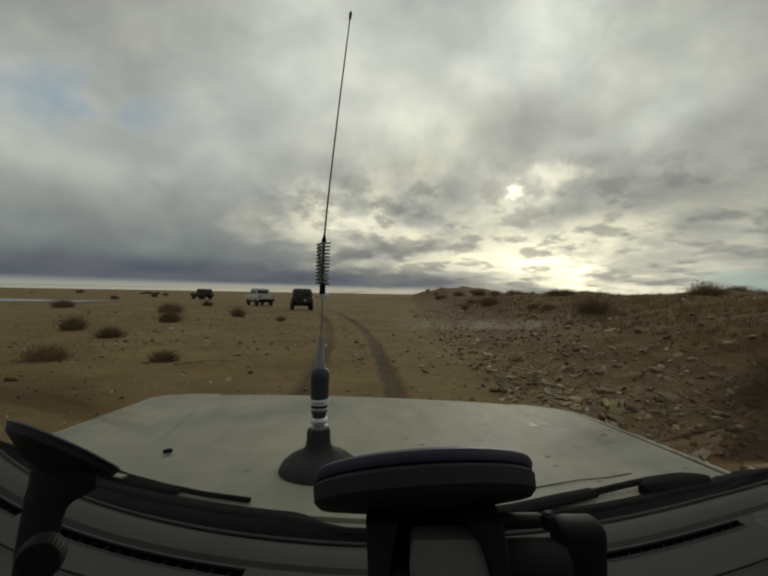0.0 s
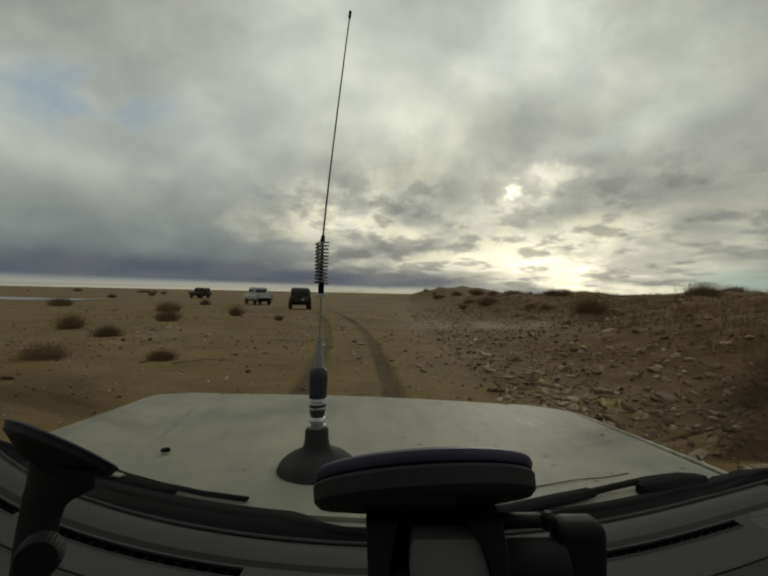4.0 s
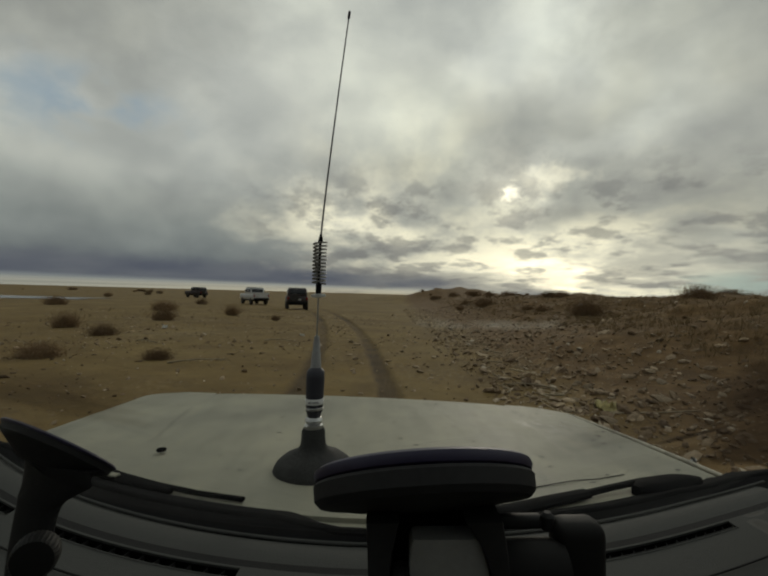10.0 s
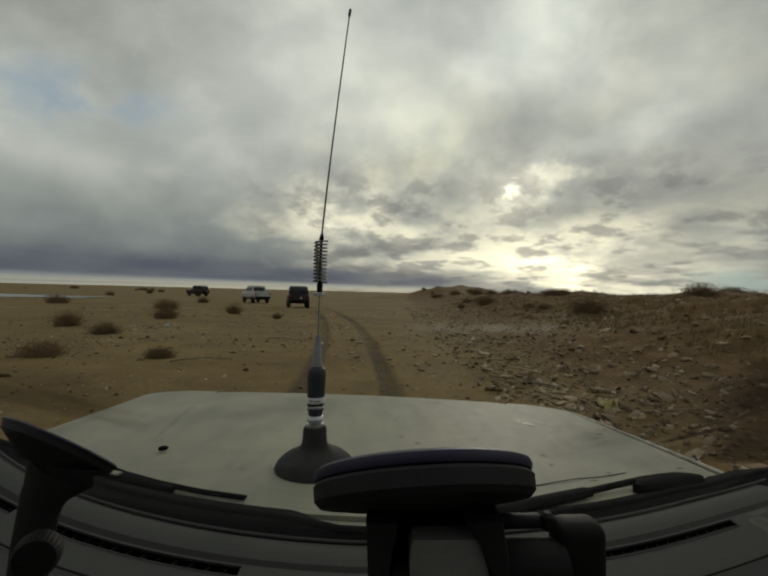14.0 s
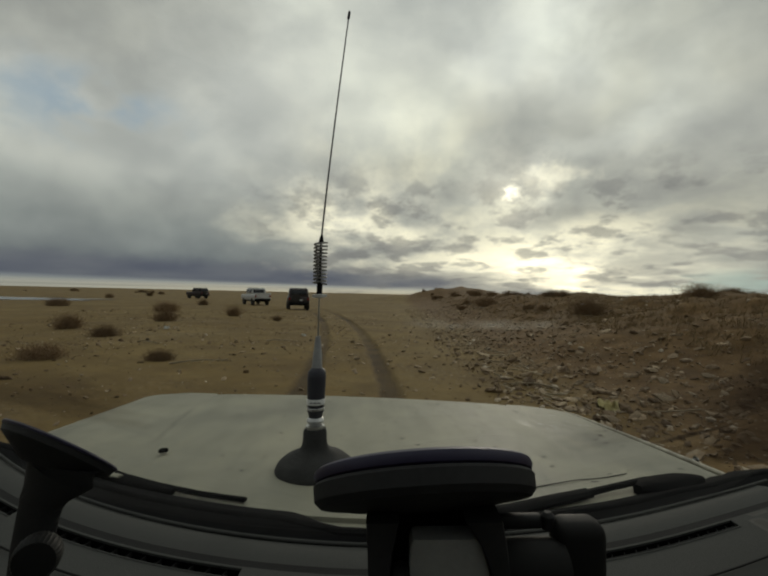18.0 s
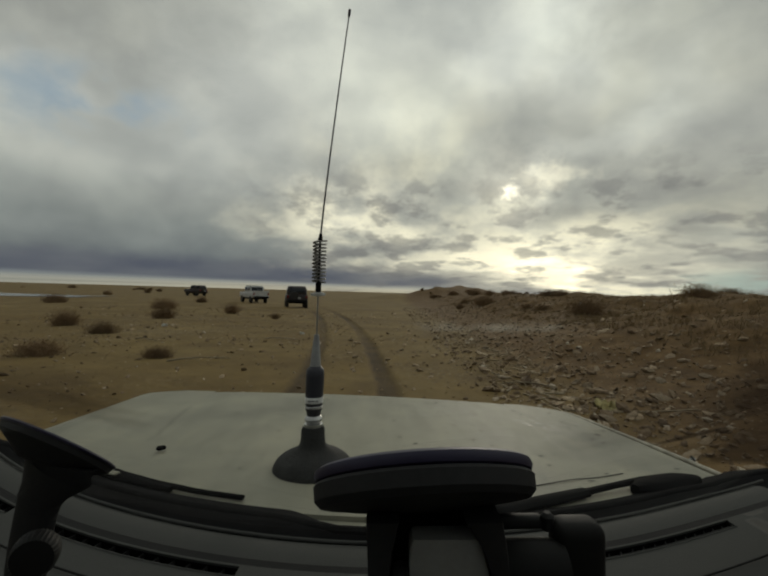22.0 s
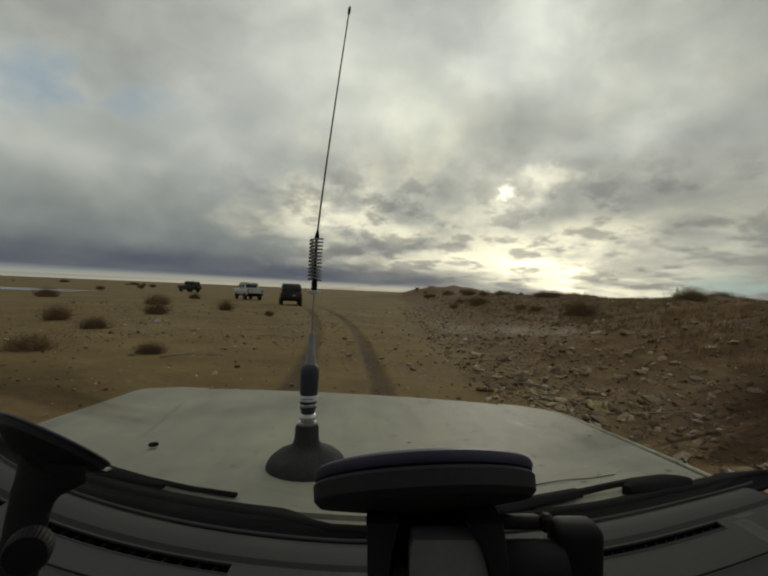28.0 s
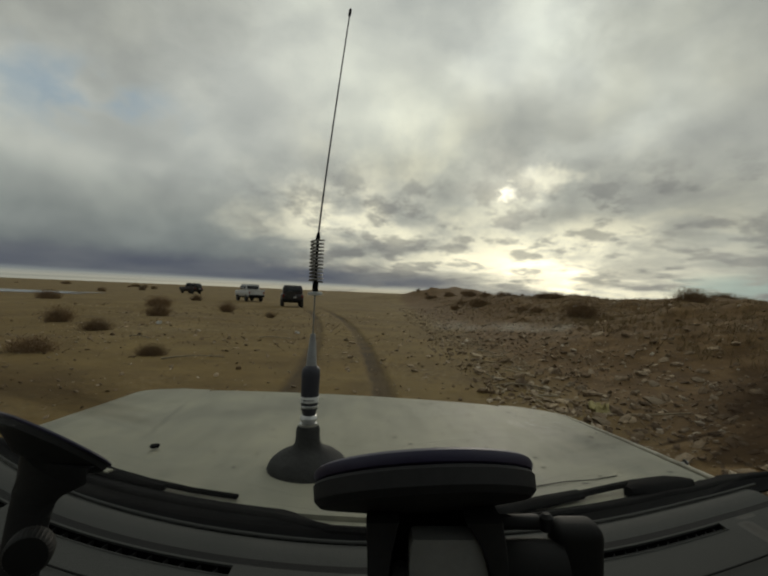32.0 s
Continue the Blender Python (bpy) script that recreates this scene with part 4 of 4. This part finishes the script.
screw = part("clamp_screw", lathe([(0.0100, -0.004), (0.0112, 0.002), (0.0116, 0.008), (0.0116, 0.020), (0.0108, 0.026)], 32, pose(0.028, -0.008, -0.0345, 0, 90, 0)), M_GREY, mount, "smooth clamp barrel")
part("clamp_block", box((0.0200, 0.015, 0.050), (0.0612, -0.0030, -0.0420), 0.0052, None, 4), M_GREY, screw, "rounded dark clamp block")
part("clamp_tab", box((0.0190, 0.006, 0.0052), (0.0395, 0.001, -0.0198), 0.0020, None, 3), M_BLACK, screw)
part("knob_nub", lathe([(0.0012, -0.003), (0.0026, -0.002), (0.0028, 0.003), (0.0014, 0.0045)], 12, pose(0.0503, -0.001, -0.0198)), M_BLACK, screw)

# ---- empty phone holder ----
HOLD = Vector((-0.2320, 0.325, -0.1112))
holder = thing("phone_holder", CAR @ Matrix.Translation(HOLD), "empty black phone holder with a lilac suction rim on the windscreen", "phone holder")
TIP = Vector((0.310, 0.575, 0.760)).to_track_quat("Z", "X").to_matrix().to_4x4()
part("cup_rim", raked(lathe([(0.010, 0.0022), (0.0405, 0.0022), (0.0412, 0.0012), (0.0405, 0.0)], 48), TIP), M_LILAC, holder, "pale lilac suction rim")
part("cup_body", raked(lathe([(0.0398, 0.0), (0.0385, -0.0040), (0.0320, -0.0075), (0.025, -0.0110), (0.018, -0.0150)], 48), TIP), M_BLACK, holder, "black flared cup")


def in_holder(x, y, z):
    return Vector((x, y, z)) - HOLD


NECK = ((-0.2236, -0.117, 0.0270), (-0.2255, -0.124, 0.0248), (-0.2345, -0.135, 0.0178), (-0.2395, -0.146, 0.0152), (-0.2420, -0.156, 0.0144), (-0.2470, -0.180, 0.0142), (-0.2520, -0.215, 0.0142))
neck = tube([in_holder(x, 0.316, z) for x, z, r in NECK], lambda q: NECK[round(q * 6)][2], 28)
for v in neck.verts:
    v.co.y = (v.co.y + HOLD.y - 0.316) * 0.45 + 0.316 - HOLD.y
part("neck", neck, M_BLACK, holder)
teeth = lathe([(0.005, -0.009), (0.0118, -0.008), (0.0134, -0.005), (0.0134, 0.005), (0.0118, 0.008), (0.004, 0.0085)], 64, pose(*in_holder(-0.2208, 0.288, -0.1665), 88, 0, 24))
axis = pose(*in_holder(-0.2208, 0.288, -0.1665), 88, 0, 24)
for i, v in enumerate(teeth.verts):
    if i % 2:
        c = axis.inverted() @ v.co
        c.x, c.y = c.x * 0.965, c.y * 0.965
        v.co = axis @ c
part("ribbed_knob", teeth, M_GREY, holder, "ribbed round clamp knob")

# ---- cars ahead ----


def far_car(name, m, paint, label, length, pickup=False):
    ob = thing(name, m, label, "car", "cars of the convoy")
    w = 1.80
    part("body", box((w, length, 0.62), (0, 0, 0.85), 0.10), paint, ob)
    cab = (length * 0.42, -length * 0.02) if pickup else (length * 0.62, -length * 0.16)
    bm = box((w * 0.92, cab[0], 0.72), (0, cab[1], 1.48), 0.08)
    for v in bm.verts:
        if v.co.z > 1.5:
            v.co.x *= 0.90
            v.co.y = cab[1] + (v.co.y - cab[1]) * 0.88
    cabin = part("cabin", bm, paint, ob)
    back = cab[1] - cab[0] / 2
    part("rear_window", box((w * 0.68, 0.04, 0.38), (0, back + 0.045, 1.52), 0.03, pose(0, 0, 0, -9)), M_CARGLASS, cabin)
    for s in (-1, 1):
        for dy in (-0.24, 0.24):
            part("side_window", box((0.05, cab[0] * 0.38, 0.36), (s * w * 0.437, cab[1] + dy * cab[0], 1.53), 0.03, pose(0, 0, 0, 0, -s * 7, 0)), M_CARGLASS, cabin)
        part("tail_lamp", box((0.14, 0.05, 0.22), (s * 0.78, -length / 2 - 0.01, 0.98), 0.02), M_LAMP, ob)
        for dy in (-0.31, 0.30):
            wheel = part("wheel", lathe([(0.2, -0.13), (0.34, -0.13), (0.38, -0.09), (0.38, 0.09), (0.34, 0.13), (0.2, 0.13)], 24, pose(s * 0.80, dy * length, 0.38, 0, 90, 0)), M_TYRE, ob)
            part("rim", lathe([(0.03, -0.1), (0.2, -0.11), (0.2, 0.11), (0.03, 0.1)], 18, pose(s * 0.80, dy * length, 0.38, 0, 90, 0)), M_STEEL, wheel)
    part("bumper", box((1.72, 0.18, 0.2), (0, -length / 2 - 0.05, 0.62), 0.04), M_GREY, ob)
    part("number_plate", box((0.5, 0.02, 0.12), (0.05, -length / 2 - 0.03, 0.88), 0.005), M_LABEL, ob)
    part("underbody", box((1.4, length * 0.8, 0.2), (0, 0, 0.5), 0.05), M_RUBBER, ob)
    if pickup:
        part("load_bed_wall", box((w * 0.98, 0.06, 0.25), (0, -length / 2 + 0.04, 1.2), 0.02), paint, ob)
    else:
        part("spare_wheel", lathe([(0.1, -0.1), (0.33, -0.1), (0.36, -0.06), (0.36, 0.06), (0.33, 0.1), (0.1, 0.1)], 24, pose(-0.25, -length / 2 - 0.13, 1.05, 90)), M_TYRE, ob)
    part("roof_rack", box((1.35, cab[0] * 0.7, 0.04), (0, cab[1], 1.86), 0.01), M_BLACK, ob)
    return ob


def on_ground(x, y, rz=0.0, dz=0.0):
    return pose(x, y, ground_z(x, y) + dz, 0, 0, rz)


far_car("dark_jeep", on_ground(-7.9, 40.5, 14), M_CARDARK, "dark maroon boxy jeep with a spare wheel driving on sand", 3.9)
far_car("white_pickup", on_ground(-14.8, 51.5, 34), M_CARWHITE, "silvery white double-cab pickup on the sand", 4.9, True)
far_car("dark_jeep", on_ground(-34.0, 82.0, 64), M_CARDARK, "dark boxy jeep far off on the sand", 3.9)

# ---- scrub, stones and reeds ----


def bush_mesh(seed, spread_x, height, twigs):
    r = random.Random(seed)
    verts, faces = [], []
    for _ in range(twigs):
        a, lean = r.uniform(0, 2 * math.pi), r.uniform(0.1, 1.25)
        base = Vector((r.gauss(0, spread_x * 0.38), r.gauss(0, spread_x * 0.38), -0.03))
        ln = height * r.uniform(0.35, 1.0) / max(0.45, math.cos(lean) + 0.25)
        p = base.copy()
        d = Vector((math.cos(a) * math.sin(lean), math.sin(a) * math.sin(lean), math.cos(lean)))
        w = r.uniform(0.004, 0.010)
        side = d.cross(Vector((r.uniform(-1, 1), r.uniform(-1, 1), 0.3))).normalized()
        prev = None
        for s in range(4):
            q = p + side * w * (1 - s / 3.4)
            t = p - side * w * (1 - s / 3.4)
            i = len(verts)
            verts += [q, t]
            if prev is not None:
                faces.append((prev, prev + 1, i + 1, i))
            prev = i
            # small leaf tufts along the twig
            if s:
                for _k in range(3):
                    o = Vector((r.uniform(-1, 1), r.uniform(-1, 1), r.uniform(-0.6, 1))) * 0.035
                    o2 = Vector((r.uniform(-1, 1), r.uniform(-1, 1), r.uniform(-0.6, 1))) * 0.03
                    j = len(verts)
                    verts += [p, p + o, p + o + o2]
                    faces.append((j, j + 1, j + 2))
            p = p + d * (ln / 3)
            d = (d + Vector((r.uniform(-0.35, 0.35), r.uniform(-0.35, 0.35), r.uniform(-0.25, 0.15)))).normalized()
    me = bpy.data.meshes.new("bush")
    me.from_pydata([tuple(v) for v in verts], [], faces)
    me.materials.append(M_BUSH)
    return me


BUSHES = [bush_mesh(11, 0.62, 0.70, 800), bush_mesh(12, 0.85, 0.62, 950), bush_mesh(13, 0.45, 0.75, 650), bush_mesh(14, 1.0, 0.80, 1200)]


def bush(i, x, y, s, label, group):
    ob = new("bush", BUSHES[i % len(BUSHES)])
    ob.matrix_basis = on_ground(x, y, (i * 67) % 360) @ Matrix.Diagonal((s * (0.75 + 0.05 * (i % 7)), s * 0.85, s * (1.25 + 0.06 * (i % 5)), 1))
    return tagged(ob, label, "bush", group)


rng = random.Random(21)
flat_spots = [(-10.4, 21.5, 0.95), (-4.95, 10.0, 0.42), (-9.2, 27.5, 0.85), (-8.8, 14.3, 0.45), (-11.8, 16.9, 0.75), (-7.4, 9.8, 0.60), (-5.8, 24.3, 0.40), (-15, 31, 0.9), (-18.5, 46, 0.9), (-26, 36, 1.1), (-18, 66, 1.2)]
for i, (x, y, s) in enumerate(flat_spots):
    bush(i, x, y, s, "low dry brown shrub growing on bare sand", "shrubs on the sand flat")
for i in range(70):
    y = rng.uniform(17, 95)
    x = toe_at(y) + rng.uniform(3.0, 20 + y * 0.5)
    bush(i + 3, x, y, rng.uniform(0.4, 0.95), "dry brown shrub on the rubble bank", "shrubs on the bank")
for i in range(12):
    y = rng.uniform(70, 190)
    bush(i + 1, -rng.uniform(8, 120), y, rng.uniform(0.7, 1.5), "distant low dry shrub on the sand flat", "far shrubs")


def stone_mesh(seed):
    r = random.Random(seed)
    bm = bmesh.new()
    bmesh.ops.create_icosphere(bm, subdivisions=2, radius=0.5)
    off = Vector((r.uniform(0, 50), r.uniform(0, 50), 0))
    sx, sy, sz = r.uniform(0.8, 1.5), r.uniform(0.7, 1.1), r.uniform(0.35, 0.7)
    cuts = [(Vector((r.gauss(0, 1), r.gauss(0, 1), r.gauss(0, 1))).normalized(), r.uniform(0.26, 0.42)) for _ in range(7)]
    for v in bm.verts:
        p = v.co.copy()
        for n, d in cuts:
            over = p.dot(n) - d
            if over > 0:
                p -= n * over * 0.92
        p *= 1 + 0.16 * noise.noise(p * 3 + off)
        v.co = Vector((p.x * sx, p.y * sy, p.z * sz))
    return mesh_of("stone", bm, M_STONE)


STONES = [stone_mesh(100 + i) for i in range(10)]
bush(7, 19.5, 26.0, 0.72, "dark wind-bent shrub on the crest of the bank", "shrubs on the bank")
bush(2, 21.5, 27.0, 0.66, "dark wind-bent shrub on the crest of the bank", "shrubs on the bank")
rng = random.Random(33)


def put_stone(x, y, s, label, group):
    ob = new("stone", rng.choice(STONES))
    ob.matrix_basis = pose(x, y, ground_z(x, y) + 0.08 * s, rng.uniform(-25, 25), rng.uniform(-25, 25), rng.uniform(0, 360)) @ Matrix.Diagonal((s, s, s, 1))
    return tagged(ob, label, "stone", group)


for i in range(250):
    y = 5.6 + 30 * rng.random() ** 1.4
    x = toe_at(y) - 0.3 + abs(rng.gauss(0, 1)) * (2.2 + 0.10 * y)
    put_stone(x, y, min(0.30, 0.045 + 0.062 * rng.expovariate(1.0)), "pale angular broken stone on the brown bank", "stones on the bank")
for i in range(90):
    y = 6.5 + 24 * rng.random() ** 1.3
    x = rng.choice((rut_middle(y) + rng.uniform(-0.4, 0.4), rut_middle(y) - rng.uniform(1.1, 4 + 0.4 * y), rut_middle(y) + rng.uniform(1.1, 3.0)))
    put_stone(x, y, 0.05 + 0.15 * rng.random() ** 2, "small stone lying on the sand", "stones on the sand")


def pebbles(name, count, seed, place, size, label):
    r = random.Random(seed)
    bm0 = bmesh.new()
    bmesh.ops.create_icosphere(bm0, subdivisions=1, radius=0.5)
    base = [v.co.copy() for v in bm0.verts]
    tris = [tuple(v.index for v in f.verts) for f in bm0.faces]
    bm0.free()
    verts, faces = [], []
    for _ in range(count):
        x, y = place(r)
        s = size(r)
        m = pose(x, y, ground_z(x, y) + 0.1 * s, r.uniform(-40, 40), r.uniform(-40, 40), r.uniform(0, 360)) @ Matrix.Diagonal((s * r.uniform(0.8, 1.9), s, s * r.uniform(0.35, 0.75), 1))
        k = len(verts)
        verts += [tuple(m @ (p * r.uniform(0.62, 1.18))) for p in base]
        faces += [tuple(k + i for i in t) for t in tris]
    me = bpy.data.meshes.new(name)
    me.from_pydata(verts, [], faces)
    me.materials.append(M_RUBBLE)
    tagged(new(name, me), label, "rubble", "", "stuff")


def on_bank(r):
    y = 3.5 + 45 * r.random() ** 1.6 if r.random() < 0.87 else r.uniform(-12, 3.6)
    return toe_at(y) - 1.0 + abs(r.gauss(0, 1)) * (2.4 + 0.13 * y), y


pebbles("rubble", 13000, 5, on_bank, lambda r: 0.014 + 0.034 * r.expovariate(1.0), "loose pale rubble strewn over the bank")
def on_flat(r):
    if r.random() < 0.87:
        return r.uniform(-16, 2.8), 5 + 30 * r.random() ** 1.5
    return r.uniform(-16, -1.8), r.uniform(-12, 5.2)


pebbles("gravel", 5400, 6, on_flat, lambda r: 0.012 + 0.020 * r.expovariate(1.0), "scattered gravel on the sand")

DRIFTS = ((-9.5, 17.5), (-13.0, 24.0), (-6.5, 27.0), (-10.5, 33.0), (-19.0, 30.0), (-4.2, 13.5), (-8.0, 11.5), (-3.0, 19.0))


def in_drifts(r):
    x, y = r.choice(DRIFTS)
    return min(-0.9 - 0.05 * y, x + r.gauss(0, 1.7)), y + r.gauss(0, 1.1)


pebbles("stone_drift", 1500, 8, in_drifts, lambda r: 0.018 + 0.030 * r.expovariate(1.0), "drifts of small broken stones on the sand flat")

rng = random.Random(52)


def reed(x, y, ln, rz):
    n = 6
    bend = rng.uniform(-0.12, 0.12)
    pts = []
    for i in range(n):
        s = i / (n - 1) - 0.5
        lx, ly = s * ln, bend * ln * (1 - 4 * s * s)
        gx = x + lx * math.cos(rz) - ly * math.sin(rz)
        gy = y + lx * math.sin(rz) + ly * math.cos(rz)
        pts.append((lx, ly, ground_z(gx, gy) - ground_z(x, y) + 0.012))
    ob = part("reed", tube(pts, rng.uniform(0.006, 0.014), 6), M_STICK)
    ob.matrix_basis = pose(x, y, ground_z(x, y), 0, 0, math.degrees(rz))
    return tagged(ob, "bleached dry reed stalk washed up along the bank", "reed", "reeds along the bank")


for i in range(60):
    y = 5 + 16 * rng.random() ** 1.3
    x = toe_at(y) + rng.gauss(0.1, 0.45)
    reed(x, y, rng.uniform(0.18, 0.8), radians(rng.gauss(105, 35)))
reed(3.6, 6.1, 1.1, radians(168))
reed(2.9, 9.4, 0.9, radians(118))


# ---- dry grass on the crest ----


def dry_grass(count, seed):
    r = random.Random(seed)
    verts, faces = [], []
    for _ in range(count):
        y = 6 + 60 * r.random() ** 1.4
        x = toe_at(y) + 3.5 + abs(r.gauss(0, 1)) * (4 + 0.2 * y)
        z = ground_z(x, y) - 0.01
        for _k in range(7):
            a, ln = r.uniform(0, 6.28), r.uniform(0.06, 0.22)
            bx, by = x + r.uniform(-0.08, 0.08), y + r.uniform(-0.08, 0.08)
            dx, dy = math.cos(a) * ln * r.uniform(0.2, 0.8), math.sin(a) * ln * r.uniform(0.2, 0.8)
            w = r.uniform(0.004, 0.010)
            i = len(verts)
            verts += [(bx - w, by, z), (bx + w, by, z), (bx + dx, by + dy, z + ln)]
            faces.append((i, i + 1, i + 2))
    me = bpy.data.meshes.new("dry_grass")
    me.from_pydata(verts, [], faces)
    me.materials.append(M_GRASS)
    tagged(new("dry_grass", me), "thin dry brown grass over the bank", "grass", "", "stuff")


dry_grass(5200, 77)


# ---- driftwood and litter ----


def branch(x, y, ln, rz, forks, seed):
    """A bleached branch with a few side twigs, lying on the ground."""
    r = random.Random(seed)
    ob = thing("driftwood_branch", on_ground(x, y, rz), "bleached crooked driftwood branch lying on sand", "branch", "driftwood on the sand")

    def bent(a, way, length, rise):
        pts, p, d = [], Vector(a), Vector(way).normalized()
        for i in range(7):
            q = p.copy()
            gx = on_ground(x, y, rz) @ Vector((q.x, q.y, 0))
            q.z = ground_z(gx.x, gx.y) - ground_z(x, y) + 0.015 + rise * math.sin(math.pi * i / 6)
            pts.append(q)
            p = p + d * (length / 6)
            d = (d + Vector((r.uniform(-0.25, 0.25), r.uniform(-0.25, 0.25), 0))).normalized()
        return pts
    stem = bent((-ln / 2, 0, 0), (1, 0, 0), ln, 0.05)
    limb = part("stem", tube(stem, lambda q: 0.020 * (1 - 0.65 * q), 8), M_STICK, ob)
    for i in range(forks):
        at = stem[2 + i % 4]
        part("twig", tube(bent(at, (1, r.choice((-0.9, 0.9)), 0), ln * r.uniform(0.18, 0.34), 0.04), lambda q: 0.009 * (1 - 0.6 * q), 6), M_STICK, limb)
    return ob


branch(-3.9, 9.7, 1.25, 24, 4, 3)
branch(-3.2, 14.4, 1.10, 10, 3, 4)
branch(2.5, 8.0, 1.00, 152, 3, 5)
branch(-6.5, 12.4, 0.80, -30, 3, 6)


def crumpled(name, x, y, size, mat, label, category, seed):
    """A crushed scrap of thin sheet: creased folds with a rim of their own thickness."""
    off = Vector((seed * 3.1, seed * 1.7, 0))

    def f(u, v):
        px, py = (u - 0.5) * size, (v - 0.5) * size * 0.6
        fold = abs(noise.noise(Vector((u * 3.4, v * 2.6, 0)) + off))
        px += 0.25 * size * noise.noise(Vector((u * 2.1, v * 2.3, 5.0)) + off)
        py += 0.25 * size * noise.noise(Vector((u * 2.3, v * 2.1, 9.0)) + off)
        return (px, py, 0.012 + size * 0.85 * fold * math.sin(math.pi * min(1, max(0, u))) ** 0.5)
    ob = part(name, sheet(f, 22, 16, 0.003), mat, None, "", False)
    ob.matrix_basis = on_ground(x, y, seed * 40)
    return tagged(ob, label, category)


M_BAG = material("yellow_plastic_film", (0.40, 0.34, 0.14), 0.45, 0, 0.25, 14, 90, 0.2)
M_SCRAP = material("white_plastic_scrap", (0.55, 0.54, 0.50), 0.5, 0, 0.15, 14, 90, 0.2)
crumpled("plastic_bag", 3.15, 6.45, 0.34, M_BAG, "crumpled yellow plastic bag caught on the rubble", "plastic bag", 2)
crumpled("plastic_scrap", -2.9, 16.2, 0.20, M_SCRAP, "pale crushed plastic scrap lying on sand", "litter", 3)
crumpled("plastic_scrap", 9.6, 22.5, 0.30, M_SCRAP, "pale crushed plastic scrap on the bank", "litter", 5)
crumpled("plastic_scrap", -8.4, 17.5, 0.26, M_SCRAP, "pale crushed plastic scrap among dry shrubs", "litter", 7)
